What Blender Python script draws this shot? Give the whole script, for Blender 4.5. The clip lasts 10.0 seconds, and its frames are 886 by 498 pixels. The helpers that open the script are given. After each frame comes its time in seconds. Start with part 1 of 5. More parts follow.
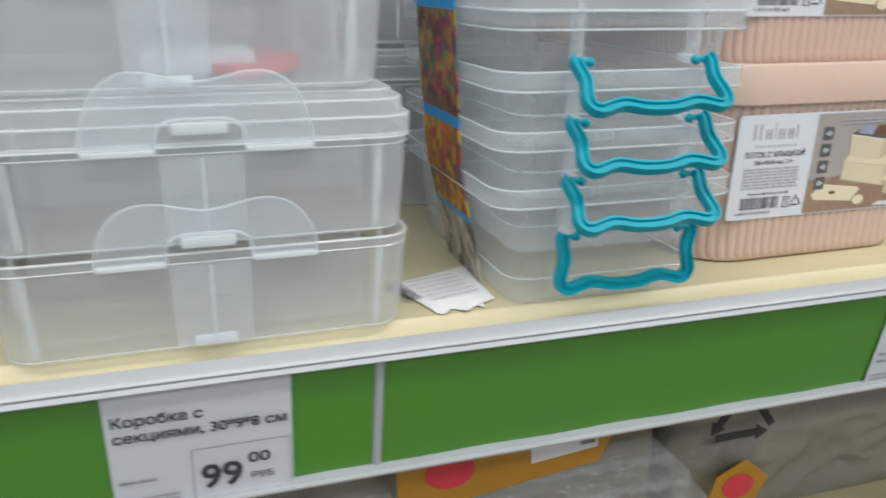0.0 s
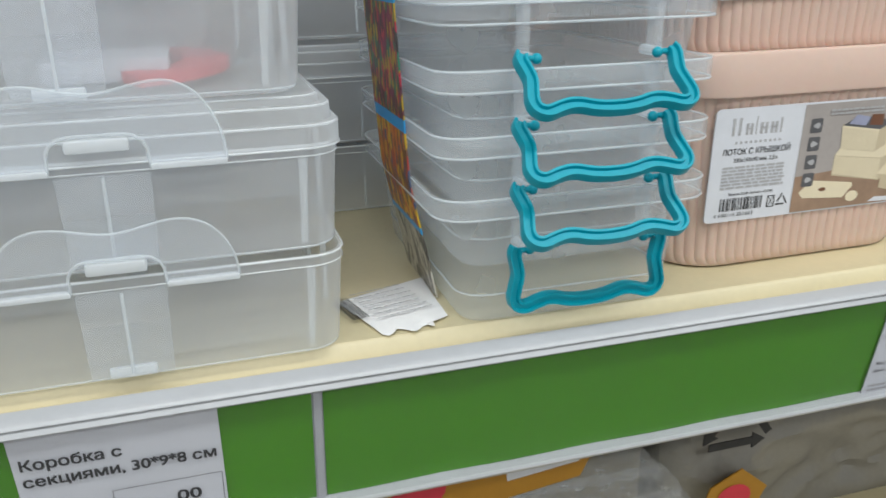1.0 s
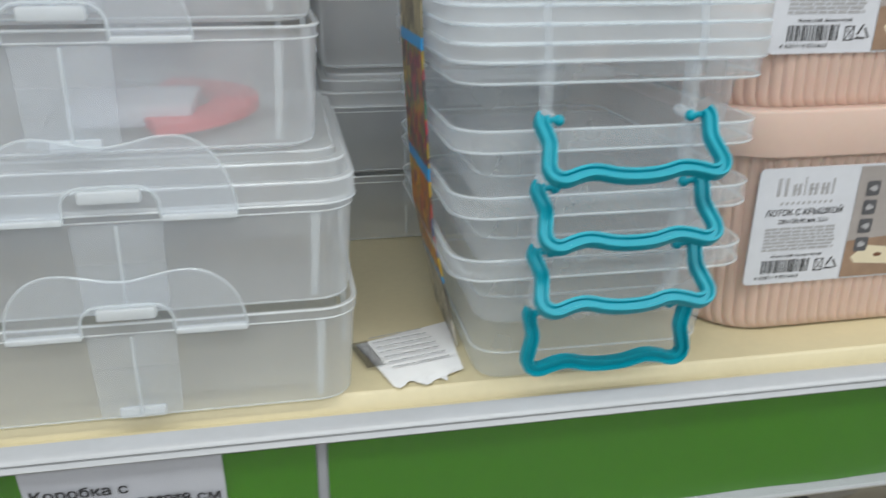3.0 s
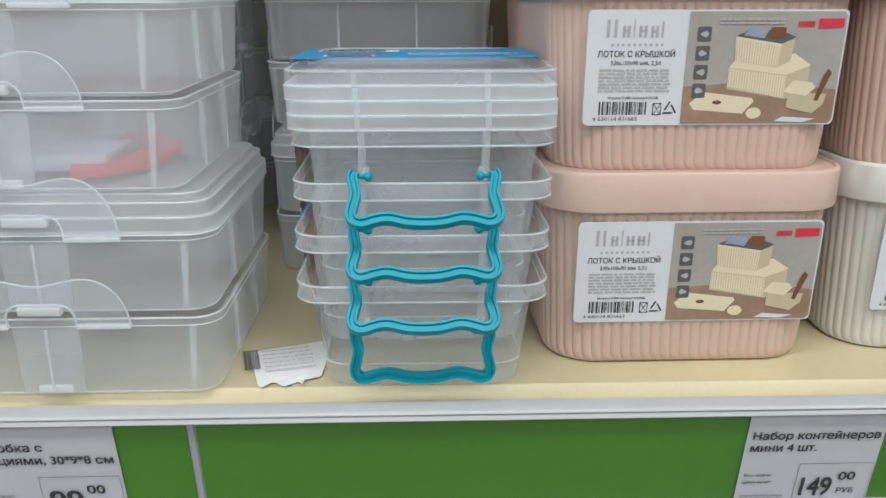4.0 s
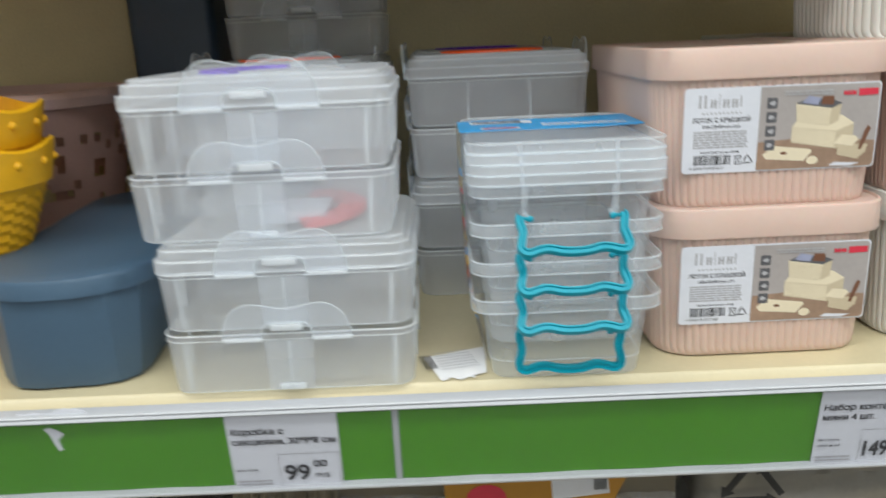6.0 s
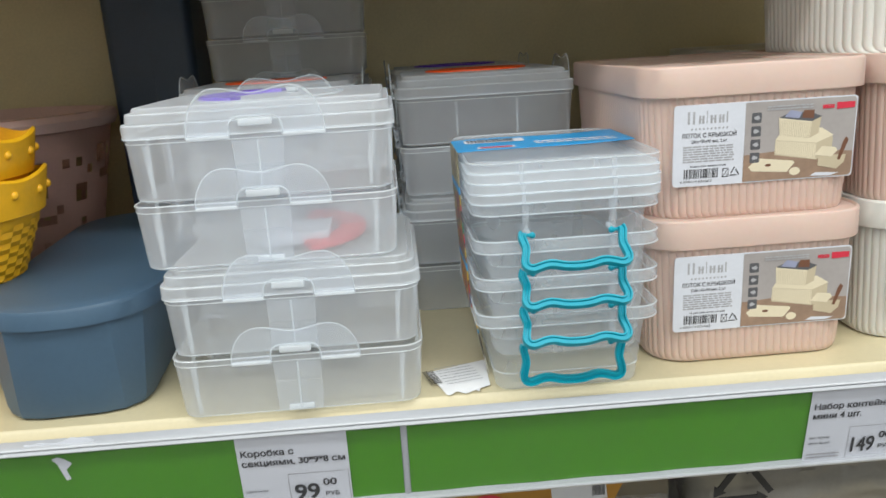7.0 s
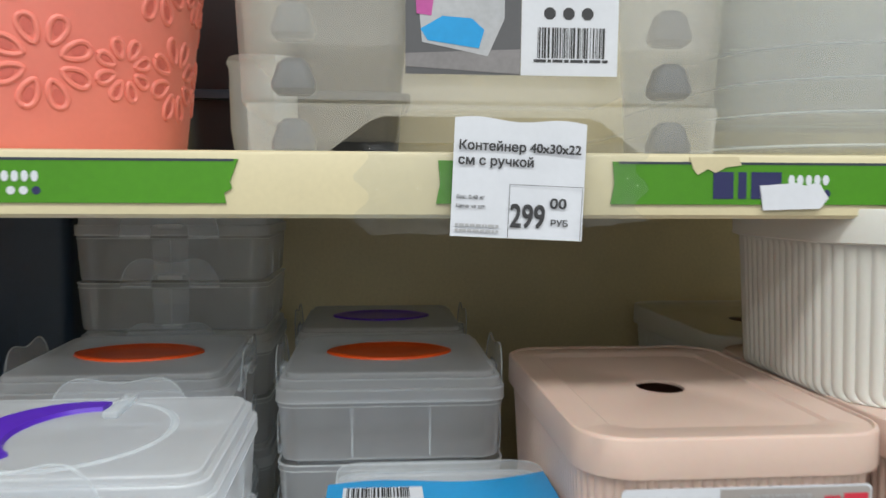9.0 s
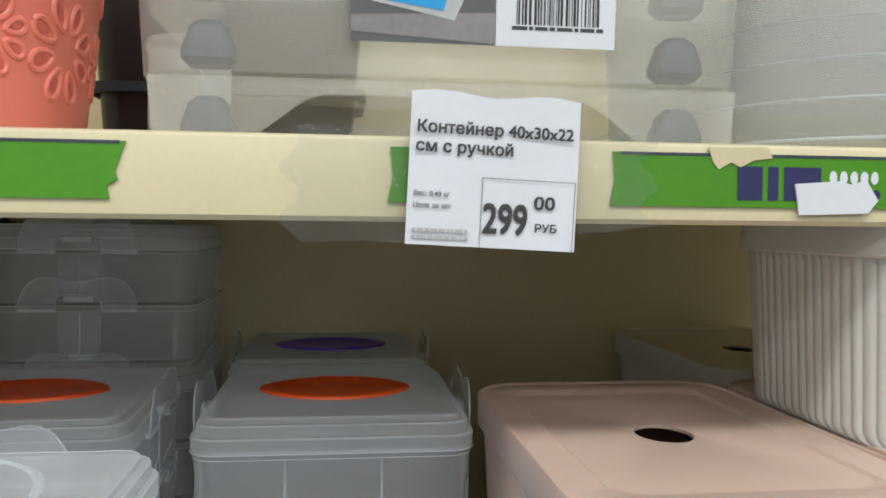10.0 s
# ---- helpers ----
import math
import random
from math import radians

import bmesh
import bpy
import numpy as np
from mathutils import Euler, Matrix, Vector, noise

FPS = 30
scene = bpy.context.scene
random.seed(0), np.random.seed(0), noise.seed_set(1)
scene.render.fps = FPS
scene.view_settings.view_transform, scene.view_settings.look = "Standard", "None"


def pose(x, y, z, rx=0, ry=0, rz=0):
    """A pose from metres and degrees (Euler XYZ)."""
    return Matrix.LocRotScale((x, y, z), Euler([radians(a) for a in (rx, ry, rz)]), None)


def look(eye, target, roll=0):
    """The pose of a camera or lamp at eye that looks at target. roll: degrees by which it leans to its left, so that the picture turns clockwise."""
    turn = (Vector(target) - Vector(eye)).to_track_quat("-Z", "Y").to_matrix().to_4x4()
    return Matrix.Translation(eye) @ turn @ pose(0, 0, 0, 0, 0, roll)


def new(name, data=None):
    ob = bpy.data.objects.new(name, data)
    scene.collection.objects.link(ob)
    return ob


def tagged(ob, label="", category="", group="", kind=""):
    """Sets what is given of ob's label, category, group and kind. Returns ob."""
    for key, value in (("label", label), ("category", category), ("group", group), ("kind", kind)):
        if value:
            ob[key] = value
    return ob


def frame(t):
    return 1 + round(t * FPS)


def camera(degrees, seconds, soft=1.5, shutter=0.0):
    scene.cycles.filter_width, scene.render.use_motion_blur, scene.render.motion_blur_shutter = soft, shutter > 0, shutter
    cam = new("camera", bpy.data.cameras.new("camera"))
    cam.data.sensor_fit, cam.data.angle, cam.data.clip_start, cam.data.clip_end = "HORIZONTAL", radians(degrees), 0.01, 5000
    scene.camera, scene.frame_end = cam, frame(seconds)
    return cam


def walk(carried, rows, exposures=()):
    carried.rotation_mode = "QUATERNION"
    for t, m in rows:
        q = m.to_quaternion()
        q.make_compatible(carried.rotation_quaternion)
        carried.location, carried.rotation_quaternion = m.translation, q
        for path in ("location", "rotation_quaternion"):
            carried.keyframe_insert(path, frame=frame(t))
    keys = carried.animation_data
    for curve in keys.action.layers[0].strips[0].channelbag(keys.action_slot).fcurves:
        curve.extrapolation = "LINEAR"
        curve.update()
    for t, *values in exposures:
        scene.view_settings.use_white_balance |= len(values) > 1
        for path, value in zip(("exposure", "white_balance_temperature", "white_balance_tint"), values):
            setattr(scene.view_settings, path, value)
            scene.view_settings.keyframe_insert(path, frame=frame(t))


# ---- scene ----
from mathutils import geometry

cam = camera(57.0, 10.0, shutter=0.5)
PATH = [
    (0, (-0.0714, -0.2993, 1.1344), (0.4514, 1.2926, 0.584), 0.60),
    (0.5, (-0.0335, -0.2967, 1.1325), (0.4858, 1.2841, 0.549), 0.10),
    (1, (-0.0309, -0.2788, 1.1379), (0.44, 1.3159, 0.552), -1.10),
    (1.5, (-0.0335, -0.2684, 1.1348), (0.4073, 1.3341, 0.545), -1.50),
    (2, (-0.037, -0.2649, 1.1338), (0.3756, 1.3436, 0.5402), -1.40),
    (2.2, (-0.0397, -0.2622, 1.1345), (0.3518, 1.3537, 0.5486), -1.30),
    (3.3, (0.0309, -0.2835, 1.1743), (0.2795, 1.3517, 0.5628), 0.50),
    (3.5, (0.0582, -0.3087, 1.1807), (0.2601, 1.3426, 0.5976), 0.60),
    (4, (0.1102, -0.3512, 1.1799), (0.1622, 1.332, 0.6563), 0.00),
    (4.5, (0.1261, -0.3793, 1.1626), (0.0961, 1.3151, 0.6756), -0.50),
    (5, (0.1234, -0.3797, 1.1326), (0.0767, 1.3043, 0.6099), -1.00),
    (5.5, (0.0899, -0.3991, 1.1538), (0.052, 1.286, 0.6336), -1.60),
    (6, (0.037, -0.4751, 1.2127), (0.0309, 1.2308, 0.7649), -2.50),
    (6.2, (0.0115, -0.4853, 1.2184), (0.0309, 1.2216, 0.7758), -2.50),
    (7.3, (0.0088, -0.4841, 1.2272), (0.1331, 1.2249, 0.8128), -3.60),
    (7.5, (0.0159, -0.4744, 1.2462), (0.1772, 1.244, 0.8853), -3.30),
    (7.7, (0.0273, -0.4538, 1.2727), (0.2054, 1.274, 0.9642), -2.70),
    (8, (0.0476, -0.4242, 1.2837), (0.2345, 1.3139, 1.0516), -1.90),
    (8.5, (0.0767, -0.3917, 1.3017), (0.2257, 1.3592, 1.1573), -0.80),
    (9, (0.0758, -0.3261, 1.3095), (0.2187, 1.4281, 1.1993), 0.20),
    (9.5, (0.0996, -0.2572, 1.31), (0.2786, 1.4953, 1.2228), 0.30),
    (10, (0.0882, -0.233, 1.2983), (0.306, 1.5156, 1.2441), 0.60),
]
walk(cam, [(t, look(eye, target, roll)) for t, eye, target, roll in PATH],
     exposures=[(0, -0.05), (3.3, -0.15), (5, -0.1), (6, 0.05), (7.5, 0.15), (8.2, 0.0), (8.6, -0.05), (10, -0.05)])

# ---- light ----
world = bpy.data.worlds.new("shop")
world.use_nodes = True
world.node_tree.nodes["Background"].inputs[0].default_value = (0.93, 0.97, 1.0, 1)
world.node_tree.nodes["Background"].inputs[1].default_value = 0.50
scene.world = world
scene.cycles.transparent_max_bounces = 48
# overhead lamps out of view; far row added to brighten fronts and shelf interior
for x, y in [(x, y) for x in (-1.3, 0.1, 1.5) for y in (-0.9, -2.3)]:
    lamp = bpy.data.lights.new("unseen_ceiling_light", "AREA")
    lamp.shape, lamp.size, lamp.size_y, lamp.energy, lamp.color = "RECTANGLE", 1.2, 0.3, 18.5, (0.97, 1.0, 0.98)
    new("unseen_ceiling_light", lamp).matrix_world = pose(x, y, 2.75)

# ---- materials ----


def nodes_of(name):
    m = bpy.data.materials.new(name)
    m.use_nodes = True
    t = m.node_tree
    return m, t, t.nodes["Principled BSDF"]


def grain(t, scale, detail=4.0, stretch=None):
    co = t.nodes.new("ShaderNodeTexCoord")
    n = t.nodes.new("ShaderNodeTexNoise")
    n.inputs["Scale"].default_value, n.inputs["Detail"].default_value = scale, detail
    if stretch:
        mp = t.nodes.new("ShaderNodeMapping")
        mp.inputs["Scale"].default_value = stretch
        t.links.new(co.outputs["Object"], mp.inputs[0])
        t.links.new(mp.outputs[0], n.inputs["Vector"])
    else:
        t.links.new(co.outputs["Object"], n.inputs["Vector"])
    return n


def surface(name, color, rough=0.5, metal=0.0, vary=0.12, scale=18.0, fine=300.0, bump=0.05, spec=0.5, sss=0.0, stretch=None):
    """A plain material with variation at two scales, and fine relief."""
    m, t, b = nodes_of(name)
    big, small = grain(t, scale, 3.0, stretch), grain(t, fine, 2.0, stretch)
    mix = t.nodes.new("ShaderNodeMath")
    mix.operation = "MULTIPLY_ADD"
    t.links.new(small.outputs[0], mix.inputs[0])
    mix.inputs[1].default_value = 0.4
    t.links.new(big.outputs[0], mix.inputs[2])
    ramp = t.nodes.new("ShaderNodeValToRGB")
    ramp.color_ramp.elements[0].position, ramp.color_ramp.elements[1].position = 0.4, 1.0
    ramp.color_ramp.elements[0].color = (*[c * (1 - vary) for c in color], 1)
    ramp.color_ramp.elements[1].color = (*[min(1, c * (1 + vary)) for c in color], 1)
    t.links.new(mix.outputs[0], ramp.inputs[0])
    t.links.new(ramp.outputs[0], b.inputs["Base Color"])
    b.inputs["Roughness"].default_value, b.inputs["Metallic"].default_value = rough, metal
    b.inputs["Specular IOR Level"].default_value = spec
    if sss:
        b.inputs["Subsurface Weight"].default_value, b.inputs["Subsurface Scale"].default_value = sss, 0.004
    if bump:
        bp = t.nodes.new("ShaderNodeBump")
        bp.inputs["Strength"].default_value, bp.inputs["Distance"].default_value = bump, 0.0006
        t.links.new(small.outputs[0], bp.inputs["Height"])
        t.links.new(bp.outputs[0], b.inputs["Normal"])
    return m


def clear_plastic(name, color, see, rough=0.25, milk=0.5, scale=25.0, spread=0.08, tint=(0.97, 0.98, 0.99)):
    """Moulded polypropylene: part of the light goes straight through, the rest is scattered forwards and back."""
    m, t, b = nodes_of(name)
    b.inputs["Base Color"].default_value = (*color, 1)
    b.inputs["Roughness"].default_value = rough
    haze = grain(t, scale, 3.0)
    tl = t.nodes.new("ShaderNodeBsdfTranslucent")
    tl.inputs[0].default_value = (*color, 1)
    inner = t.nodes.new("ShaderNodeMixShader")
    inner.inputs[0].default_value = milk
    t.links.new(b.outputs[0], inner.inputs[1])
    t.links.new(tl.outputs[0], inner.inputs[2])
    tr = t.nodes.new("ShaderNodeBsdfTransparent")
    tr.inputs[0].default_value = (*tint, 1)
    fac = t.nodes.new("ShaderNodeMapRange")
    fac.inputs["To Min"].default_value, fac.inputs["To Max"].default_value = see - spread, see + spread
    t.links.new(haze.outputs[0], fac.inputs[0])
    outer = t.nodes.new("ShaderNodeMixShader")
    t.links.new(fac.outputs[0], outer.inputs[0])
    t.links.new(inner.outputs[0], outer.inputs[1])
    t.links.new(tr.outputs[0], outer.inputs[2])
    t.links.new(outer.outputs[0], t.nodes["Material Output"].inputs[0])
    return m


CREAM = surface("cream_enamel", (0.58, 0.51, 0.33), 0.35, vary=0.08, scale=9, bump=0.03)
PANEL = surface("beige_back_panel", (0.65, 0.56, 0.34), 0.55, vary=0.15, scale=6)
GREEN = surface("green_print", (0.062, 0.245, 0.008), 0.32, vary=0.12, scale=7, bump=0.02)
RAIL = surface("grey_white_rail_plastic", (0.41, 0.425, 0.455), 0.28, vary=0.06, bump=0.02)
PAPER = surface("white_paper", (0.63, 0.65, 0.71), 0.6, vary=0.05, scale=30, bump=0.06)
INK = surface("black_ink", (0.02, 0.02, 0.022), 0.6, vary=0.1, bump=0)
GREYINK = surface("grey_ink", (0.04, 0.04, 0.045), 0.6, vary=0.1, bump=0)
PALEINK = surface("pale_grey_ink", (0.40, 0.40, 0.42), 0.6, vary=0.1, bump=0)
NAVYINK = surface("navy_ink", (0.015, 0.018, 0.09), 0.5, vary=0.1, bump=0)
REDINK = surface("red_ink", (0.60, 0.03, 0.06), 0.5, vary=0.1, bump=0)
PINK = surface("pink_plastic", (0.61, 0.45, 0.385), 0.42, vary=0.04, scale=12, bump=0.08, sss=0.08)
IVORY = surface("ivory_plastic", (0.74, 0.71, 0.64), 0.42, vary=0.04, scale=12, bump=0.08, sss=0.05)
WHITE = surface("white_plastic", (0.62, 0.61, 0.57), 0.42, vary=0.04, scale=12, bump=0.08, sss=0.05)
TEAL = surface("teal_plastic", (0.0, 0.29, 0.39), 0.38, vary=0.08, bump=0.02, spec=0.3)
BLUEGREY = surface("blue_grey_plastic", (0.055, 0.105, 0.165), 0.42, vary=0.08, scale=15, bump=0.1)
NAVY = surface("navy_plastic", (0.018, 0.036, 0.065), 0.4, vary=0.15, bump=0.05)
BLACK = surface("black_plastic", (0.012, 0.013, 0.016), 0.4, vary=0.15, bump=0.05)
DARKGREY = surface("dark_grey_rubber", (0.03, 0.04, 0.06), 0.5, vary=0.15)
CORAL = surface("coral_plastic", (0.80, 0.22, 0.17), 0.42, vary=0.05, scale=14, bump=0.08, sss=0.05)
YELLOW = surface("yellow_plastic", (0.80, 0.42, 0.01), 0.35, vary=0.1, scale=60, bump=0.1)
DUSTY = surface("dusty_pink_plastic", (0.66, 0.45, 0.40), 0.5, vary=0.08)
ORANGE = surface("orange_plastic", (0.95, 0.10, 0.005), 0.4, vary=0.1)
PURPLE = surface("purple_plastic", (0.10, 0.025, 0.50), 0.4, vary=0.1)
CHERRY = surface("red_plastic", (0.74, 0.20, 0.22), 0.4, vary=0.1)
KRAFT = surface("kraft_board", (0.17, 0.135, 0.08), 0.7, vary=0.15, scale=12, bump=0.15)
# amber print, darkened in colour for the shadow below the rail
AMBERSHADE = surface("shaded_amber_label", (0.40, 0.19, 0.012), 0.45, vary=0.08)
# white bag plastic, its colour darkened for the shade under the shelf
BAGSHADE = surface("shaded_white_bag_plastic", (0.21, 0.20, 0.18), 0.22, vary=0.1, scale=14, bump=0.2)
# near-black brown: the gloom under the shelf is put into this colour
GLOOM = surface("gloom_dark_fabric", (0.035, 0.026, 0.024), 0.8, vary=0.4, scale=22)
SKY = surface("sky_blue_print", (0.015, 0.30, 0.66), 0.35, vary=0.1, scale=25)
FROST = clear_plastic("frosted_polypropylene", (0.96, 0.975, 1.0), 0.65, 0.22, 0.50, 25, 0.04)
LIDFROST = clear_plastic("frosted_lid_polypropylene", (0.94, 0.965, 1.0), 0.48, 0.22, 0.52, 25, 0.04)
FROSTLINE = clear_plastic("thick_frosted_edge", (0.94, 0.97, 1.0), 0.45, 0.15, 0.4)
VEIL = clear_plastic("thin_frosted_polypropylene", (0.93, 0.955, 1.0), 0.84, 0.2, 0.4, 25, 0.04)
CLEAR = clear_plastic("clear_polypropylene", (0.94, 0.97, 1.0), 0.75, 0.10, 0.50, 40, 0.03)
CLEAREDGE = clear_plastic("clear_rim_polypropylene", (0.92, 0.97, 1.0), 0.66, 0.08, 0.38, 40, 0.04)
MILK = clear_plastic("milky_polypropylene", (0.86, 0.83, 0.77), 0.77, 0.4, 0.2, 25, 0.05)
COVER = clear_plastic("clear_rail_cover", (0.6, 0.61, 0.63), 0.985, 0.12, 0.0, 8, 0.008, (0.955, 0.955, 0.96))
MILKTHIN = clear_plastic("thin_milky_polypropylene", (0.86, 0.83, 0.77), 0.84, 0.4, 0.2, 25, 0.05)
SMOKE = clear_plastic("grey_clear_polypropylene", (0.60, 0.61, 0.60), 0.72, 0.12, 0.2, 15, 0.12)
FILM = clear_plastic("clear_wrapping_film", (0.40, 0.41, 0.43), 0.91, 0.05, 0.0, 90, 0.07)
FLOOR = surface("shop_floor_tile", (0.24, 0.23, 0.22), 0.3, vary=0.1, scale=3)
SHOPWALL = surface("shop_wall_paint", (0.66, 0.66, 0.64), 0.6, vary=0.06, scale=2)

# ---- mesh helpers ----


def rr(w, d, r, n=6):
    """A rounded rectangle about the origin, counter-clockwise."""
    out = []
    for cx, cy, a in ((w / 2 - r, d / 2 - r, 0), (-w / 2 + r, d / 2 - r, 90), (-w / 2 + r, -d / 2 + r, 180), (w / 2 - r, -d / 2 + r, 270)):
        for k in range(n + 1):
            b = radians(a + 90 * k / n)
            out.append((cx + r * math.cos(b), cy + r * math.sin(b)))
    return out


def fluted(w, d, r, pitch, amp):
    """A rounded rectangle whose edge bulges out in ribs."""
    base = [Vector(p) for p in rr(w, d, r, 8)]
    seg = [(base[i] - base[i - 1]).length for i in range(len(base))]
    total = sum(seg)
    ribs = round(total / pitch)
    out, i, gone = [], 1, 0.0
    for k in range(ribs * 6):
        s = total * k / (ribs * 6)
        while gone + seg[i % len(base)] < s:
            gone += seg[i % len(base)]
            i += 1
        a, b = base[(i - 1) % len(base)], base[i % len(base)]
        f = (s - gone) / max(seg[i % len(base)], 1e-9)
        p, q = a.lerp(b, f), (b - a).normalized()
        o = amp * (abs(math.sin(math.pi * k / 6)) ** 0.6 - 1)
        out.append((p.x + q.y * o, p.y - q.x * o))
    return out


def loft(bm, rings, caps=(True, True), loop=False):
    """Joins rings of points of the same count. rings: lists of (x, y, z)."""
    vs = [[bm.verts.new(p) for p in ring] for ring in rings]
    pairs = list(zip(vs, vs[1:])) + ([(vs[-1], vs[0])] if loop else [])
    for a, b in pairs:
        for k in range(len(a)):
            j = (k + 1) % len(a)
            bm.faces.new((a[k], a[j], b[j], b[k]))
    if not loop:
        if caps[0]:
            bm.faces.new(vs[0][::-1])
        if caps[1]:
            bm.faces.new(vs[-1])
    return bm


def sections(rows, n=6, bm=None, loop=False, caps=(True, True)):
    """Lofts rounded rectangles: rows of (width, depth, radius, z)."""
    bm = bm or bmesh.new()
    return loft(bm, [[(x, y, z) for x, y in rr(w, d, r, n)] for w, d, r, z in rows], caps, loop)


def block(bm, x0, x1, y0, y1, z0, z1, bevel=0.0):
    vs = bmesh.ops.create_cube(bm, size=1, matrix=Matrix.Translation(((x0 + x1) / 2, (y0 + y1) / 2, (z0 + z1) / 2)) @ Matrix.Diagonal((x1 - x0, y1 - y0, z1 - z0, 1)))["verts"]
    if bevel:
        bmesh.ops.bevel(bm, geom=list({e for v in vs for e in v.link_edges}), offset=bevel, segments=2, affect="EDGES", profile=0.5)
    return bm


def plate(bm, outline, y0, y1):
    """A plate in the xz plane: outline (x, z) counter-clockwise as seen from the front, from y0 (front) to y1."""
    a, b = [bm.verts.new((x, y0, z)) for x, z in outline], [bm.verts.new((x, y1, z)) for x, z in outline]
    bm.faces.new(a)
    bm.faces.new(b[::-1])
    for k in range(len(a)):
        j = (k + 1) % len(a)
        bm.faces.new((a[j], a[k], b[k], b[j]))
    return bm


def tube(bm, points, r, sides=8):
    rings = []
    for k, p in enumerate(points):
        d = (Vector(points[min(k + 1, len(points) - 1)]) - Vector(points[max(k - 1, 0)])).normalized()
        u = d.orthogonal().normalized() if not rings else (u - d * u.dot(d)).normalized()
        v = d.cross(u)
        rings.append([Vector(p) + r * (u * math.cos(2 * math.pi * s / sides) + v * math.sin(2 * math.pi * s / sides)) for s in range(sides)])
    return loft(bm, rings)


def mesh_of(bm, name, material, sharp=32):
    bmesh.ops.recalc_face_normals(bm, faces=bm.faces)
    me = bpy.data.meshes.new(name)
    for f in bm.faces:
        f.smooth = True
    bm.to_mesh(me)
    bm.free()
    me.set_sharp_from_angle(angle=radians(sharp))
    me.materials.append(material)
    return me


def part(name, bm, material, parent=None, label="", m=None):
    ob = new(name, mesh_of(bm, name, material))
    if parent:
        ob.parent = parent
    if m is not None:
        ob.matrix_basis = m
    if label:
        tagged(ob, label)
    return ob


def thing(name, label, category, m=None, group="", kind=""):
    ob = new(name)
    ob.empty_display_size = 0.02
    if m is not None:
        ob.matrix_basis = m
    return tagged(ob, label, category, group, kind)


def print_part(name, bm, material, parent, label="", m=None):
    """Print too fine to pick apart: one part of kind stuff."""
    return tagged(part(name, bm, material, parent, label, m), kind="stuff")


def single(name, bm, material, label, category, m=None, group="", kind=""):
    return tagged(part(name, bm, material, None, label, m), label, category, group, kind)


GLYPHS = {}


def glyph_mesh(body, bold, align):
    """The words as triangles: the outlines of the built-in font, filled by their winding; bold sets copies side by side."""
    if (body, bold, align) in GLYPHS:
        return GLYPHS[body, bold, align]
    cu = bpy.data.curves.new("words", "FONT")
    cu.body, cu.size, cu.align_x, cu.fill_mode, cu.resolution_u = body, 1 / 0.73, align, "NONE", 4
    ob = bpy.data.objects.new("words", cu)
    scene.collection.objects.link(ob)
    me = bpy.data.meshes.new_from_object(ob.evaluated_get(bpy.context.evaluated_depsgraph_get()))
    bpy.data.objects.remove(ob)
    pts, ed = [v.co.xy for v in me.vertices], [tuple(e.vertices) for e in me.edges]
    vs, _, tris, _, _, _ = geometry.delaunay_2d_cdt(pts, ed, [], 0, 1e-6)
    p = np.array([tuple(q) for q in pts])
    a, b = p[[e[0] for e in ed]], p[[e[1] for e in ed]]
    c = np.array([[sum(vs[k][n] for k in t) / 3 for n in (0, 1)] for t in tris])
    x, y = c[:, :1], c[:, 1:]
    rise, fall = (a[:, 1] <= y) & (b[:, 1] > y), (a[:, 1] > y) & (b[:, 1] <= y)
    dy = np.where(b[:, 1] == a[:, 1], 1, b[:, 1] - a[:, 1])
    beyond = a[:, 0] + (y - a[:, 1]) / dy * (b[:, 0] - a[:, 0]) > x
    inside = (rise & beyond).sum(1) - (fall & beyond).sum(1) != 0
    keep = [t if (vs[t[1]] - vs[t[0]]).cross(vs[t[2]] - vs[t[0]]) > 0 else t[::-1] for t, k in zip(tris, inside) if k]
    verts, faces = [], []
    for n, (dx, dz) in enumerate(((-1, -1), (1, -1), (-1, 1), (1, 1)) if bold else ((0, 0),)):
        faces += [tuple(k + len(verts) for k in t) for t in keep]
        verts += [(v.x + dx * bold, v.y + dz * bold, 0.008 * n) for v in vs]
    out = bpy.data.meshes.new("words")
    out.from_pydata(verts, [], faces)
    GLYPHS[body, bold, align] = out
    return out


def lettering(body, size, material, parent, m, bold=0.0, align="LEFT", squeeze=1.0, name="lettering"):
    """Printed words, lying in the xz plane of m and facing -y; size is the height of a capital."""
    me = glyph_mesh(body, bold, align).copy()
    me.materials.append(material)
    out = new(name, me)
    out.parent, out.matrix_basis = parent, m @ pose(0, 0, 0, 90) @ Matrix.Diagonal((squeeze * size, size, size, 1))
    return out


def flat(bm, points, y=0.0):
    bm.faces.new([bm.verts.new((x, y, z)) for x, z in points])
    return bm


def rect(bm, x0, x1, z0, z1, y=0.0):
    return flat(bm, [(x0, z0), (x1, z0), (x1, z1), (x0, z1)], y)


def bars(bm, x0, x1, z0, z1, rng, rows, y=0.0, gap=0.45):
    """Rows of word-like bars, for print too small to read."""
    h = (z1 - z0) / rows
    for k in range(rows):
        z, x = z1 - (k + 1) * h, x0
        while x < x1 - 0.001:
            w = min(rng.uniform(0.0015, 0.006) * (x1 - x0) / 0.035, x1 - x)
            rect(bm, x, x + w, z + h * gap / 2, z + h * (1 - gap / 2), y)
            x += w + 0.0007 * (x1 - x0) / 0.035
    return bm


def barcode(bm, x0, x1, z0, z1, rng, y=0.0):
    x = x0
    while x < x1:
        w = rng.choice((1, 1, 2, 3)) * (x1 - x0) / 95
        rect(bm, x, min(x + w, x1), z0, z1, y)
        x += w + rng.choice((1, 1, 2, 3)) * (x1 - x0) / 95
    return bm

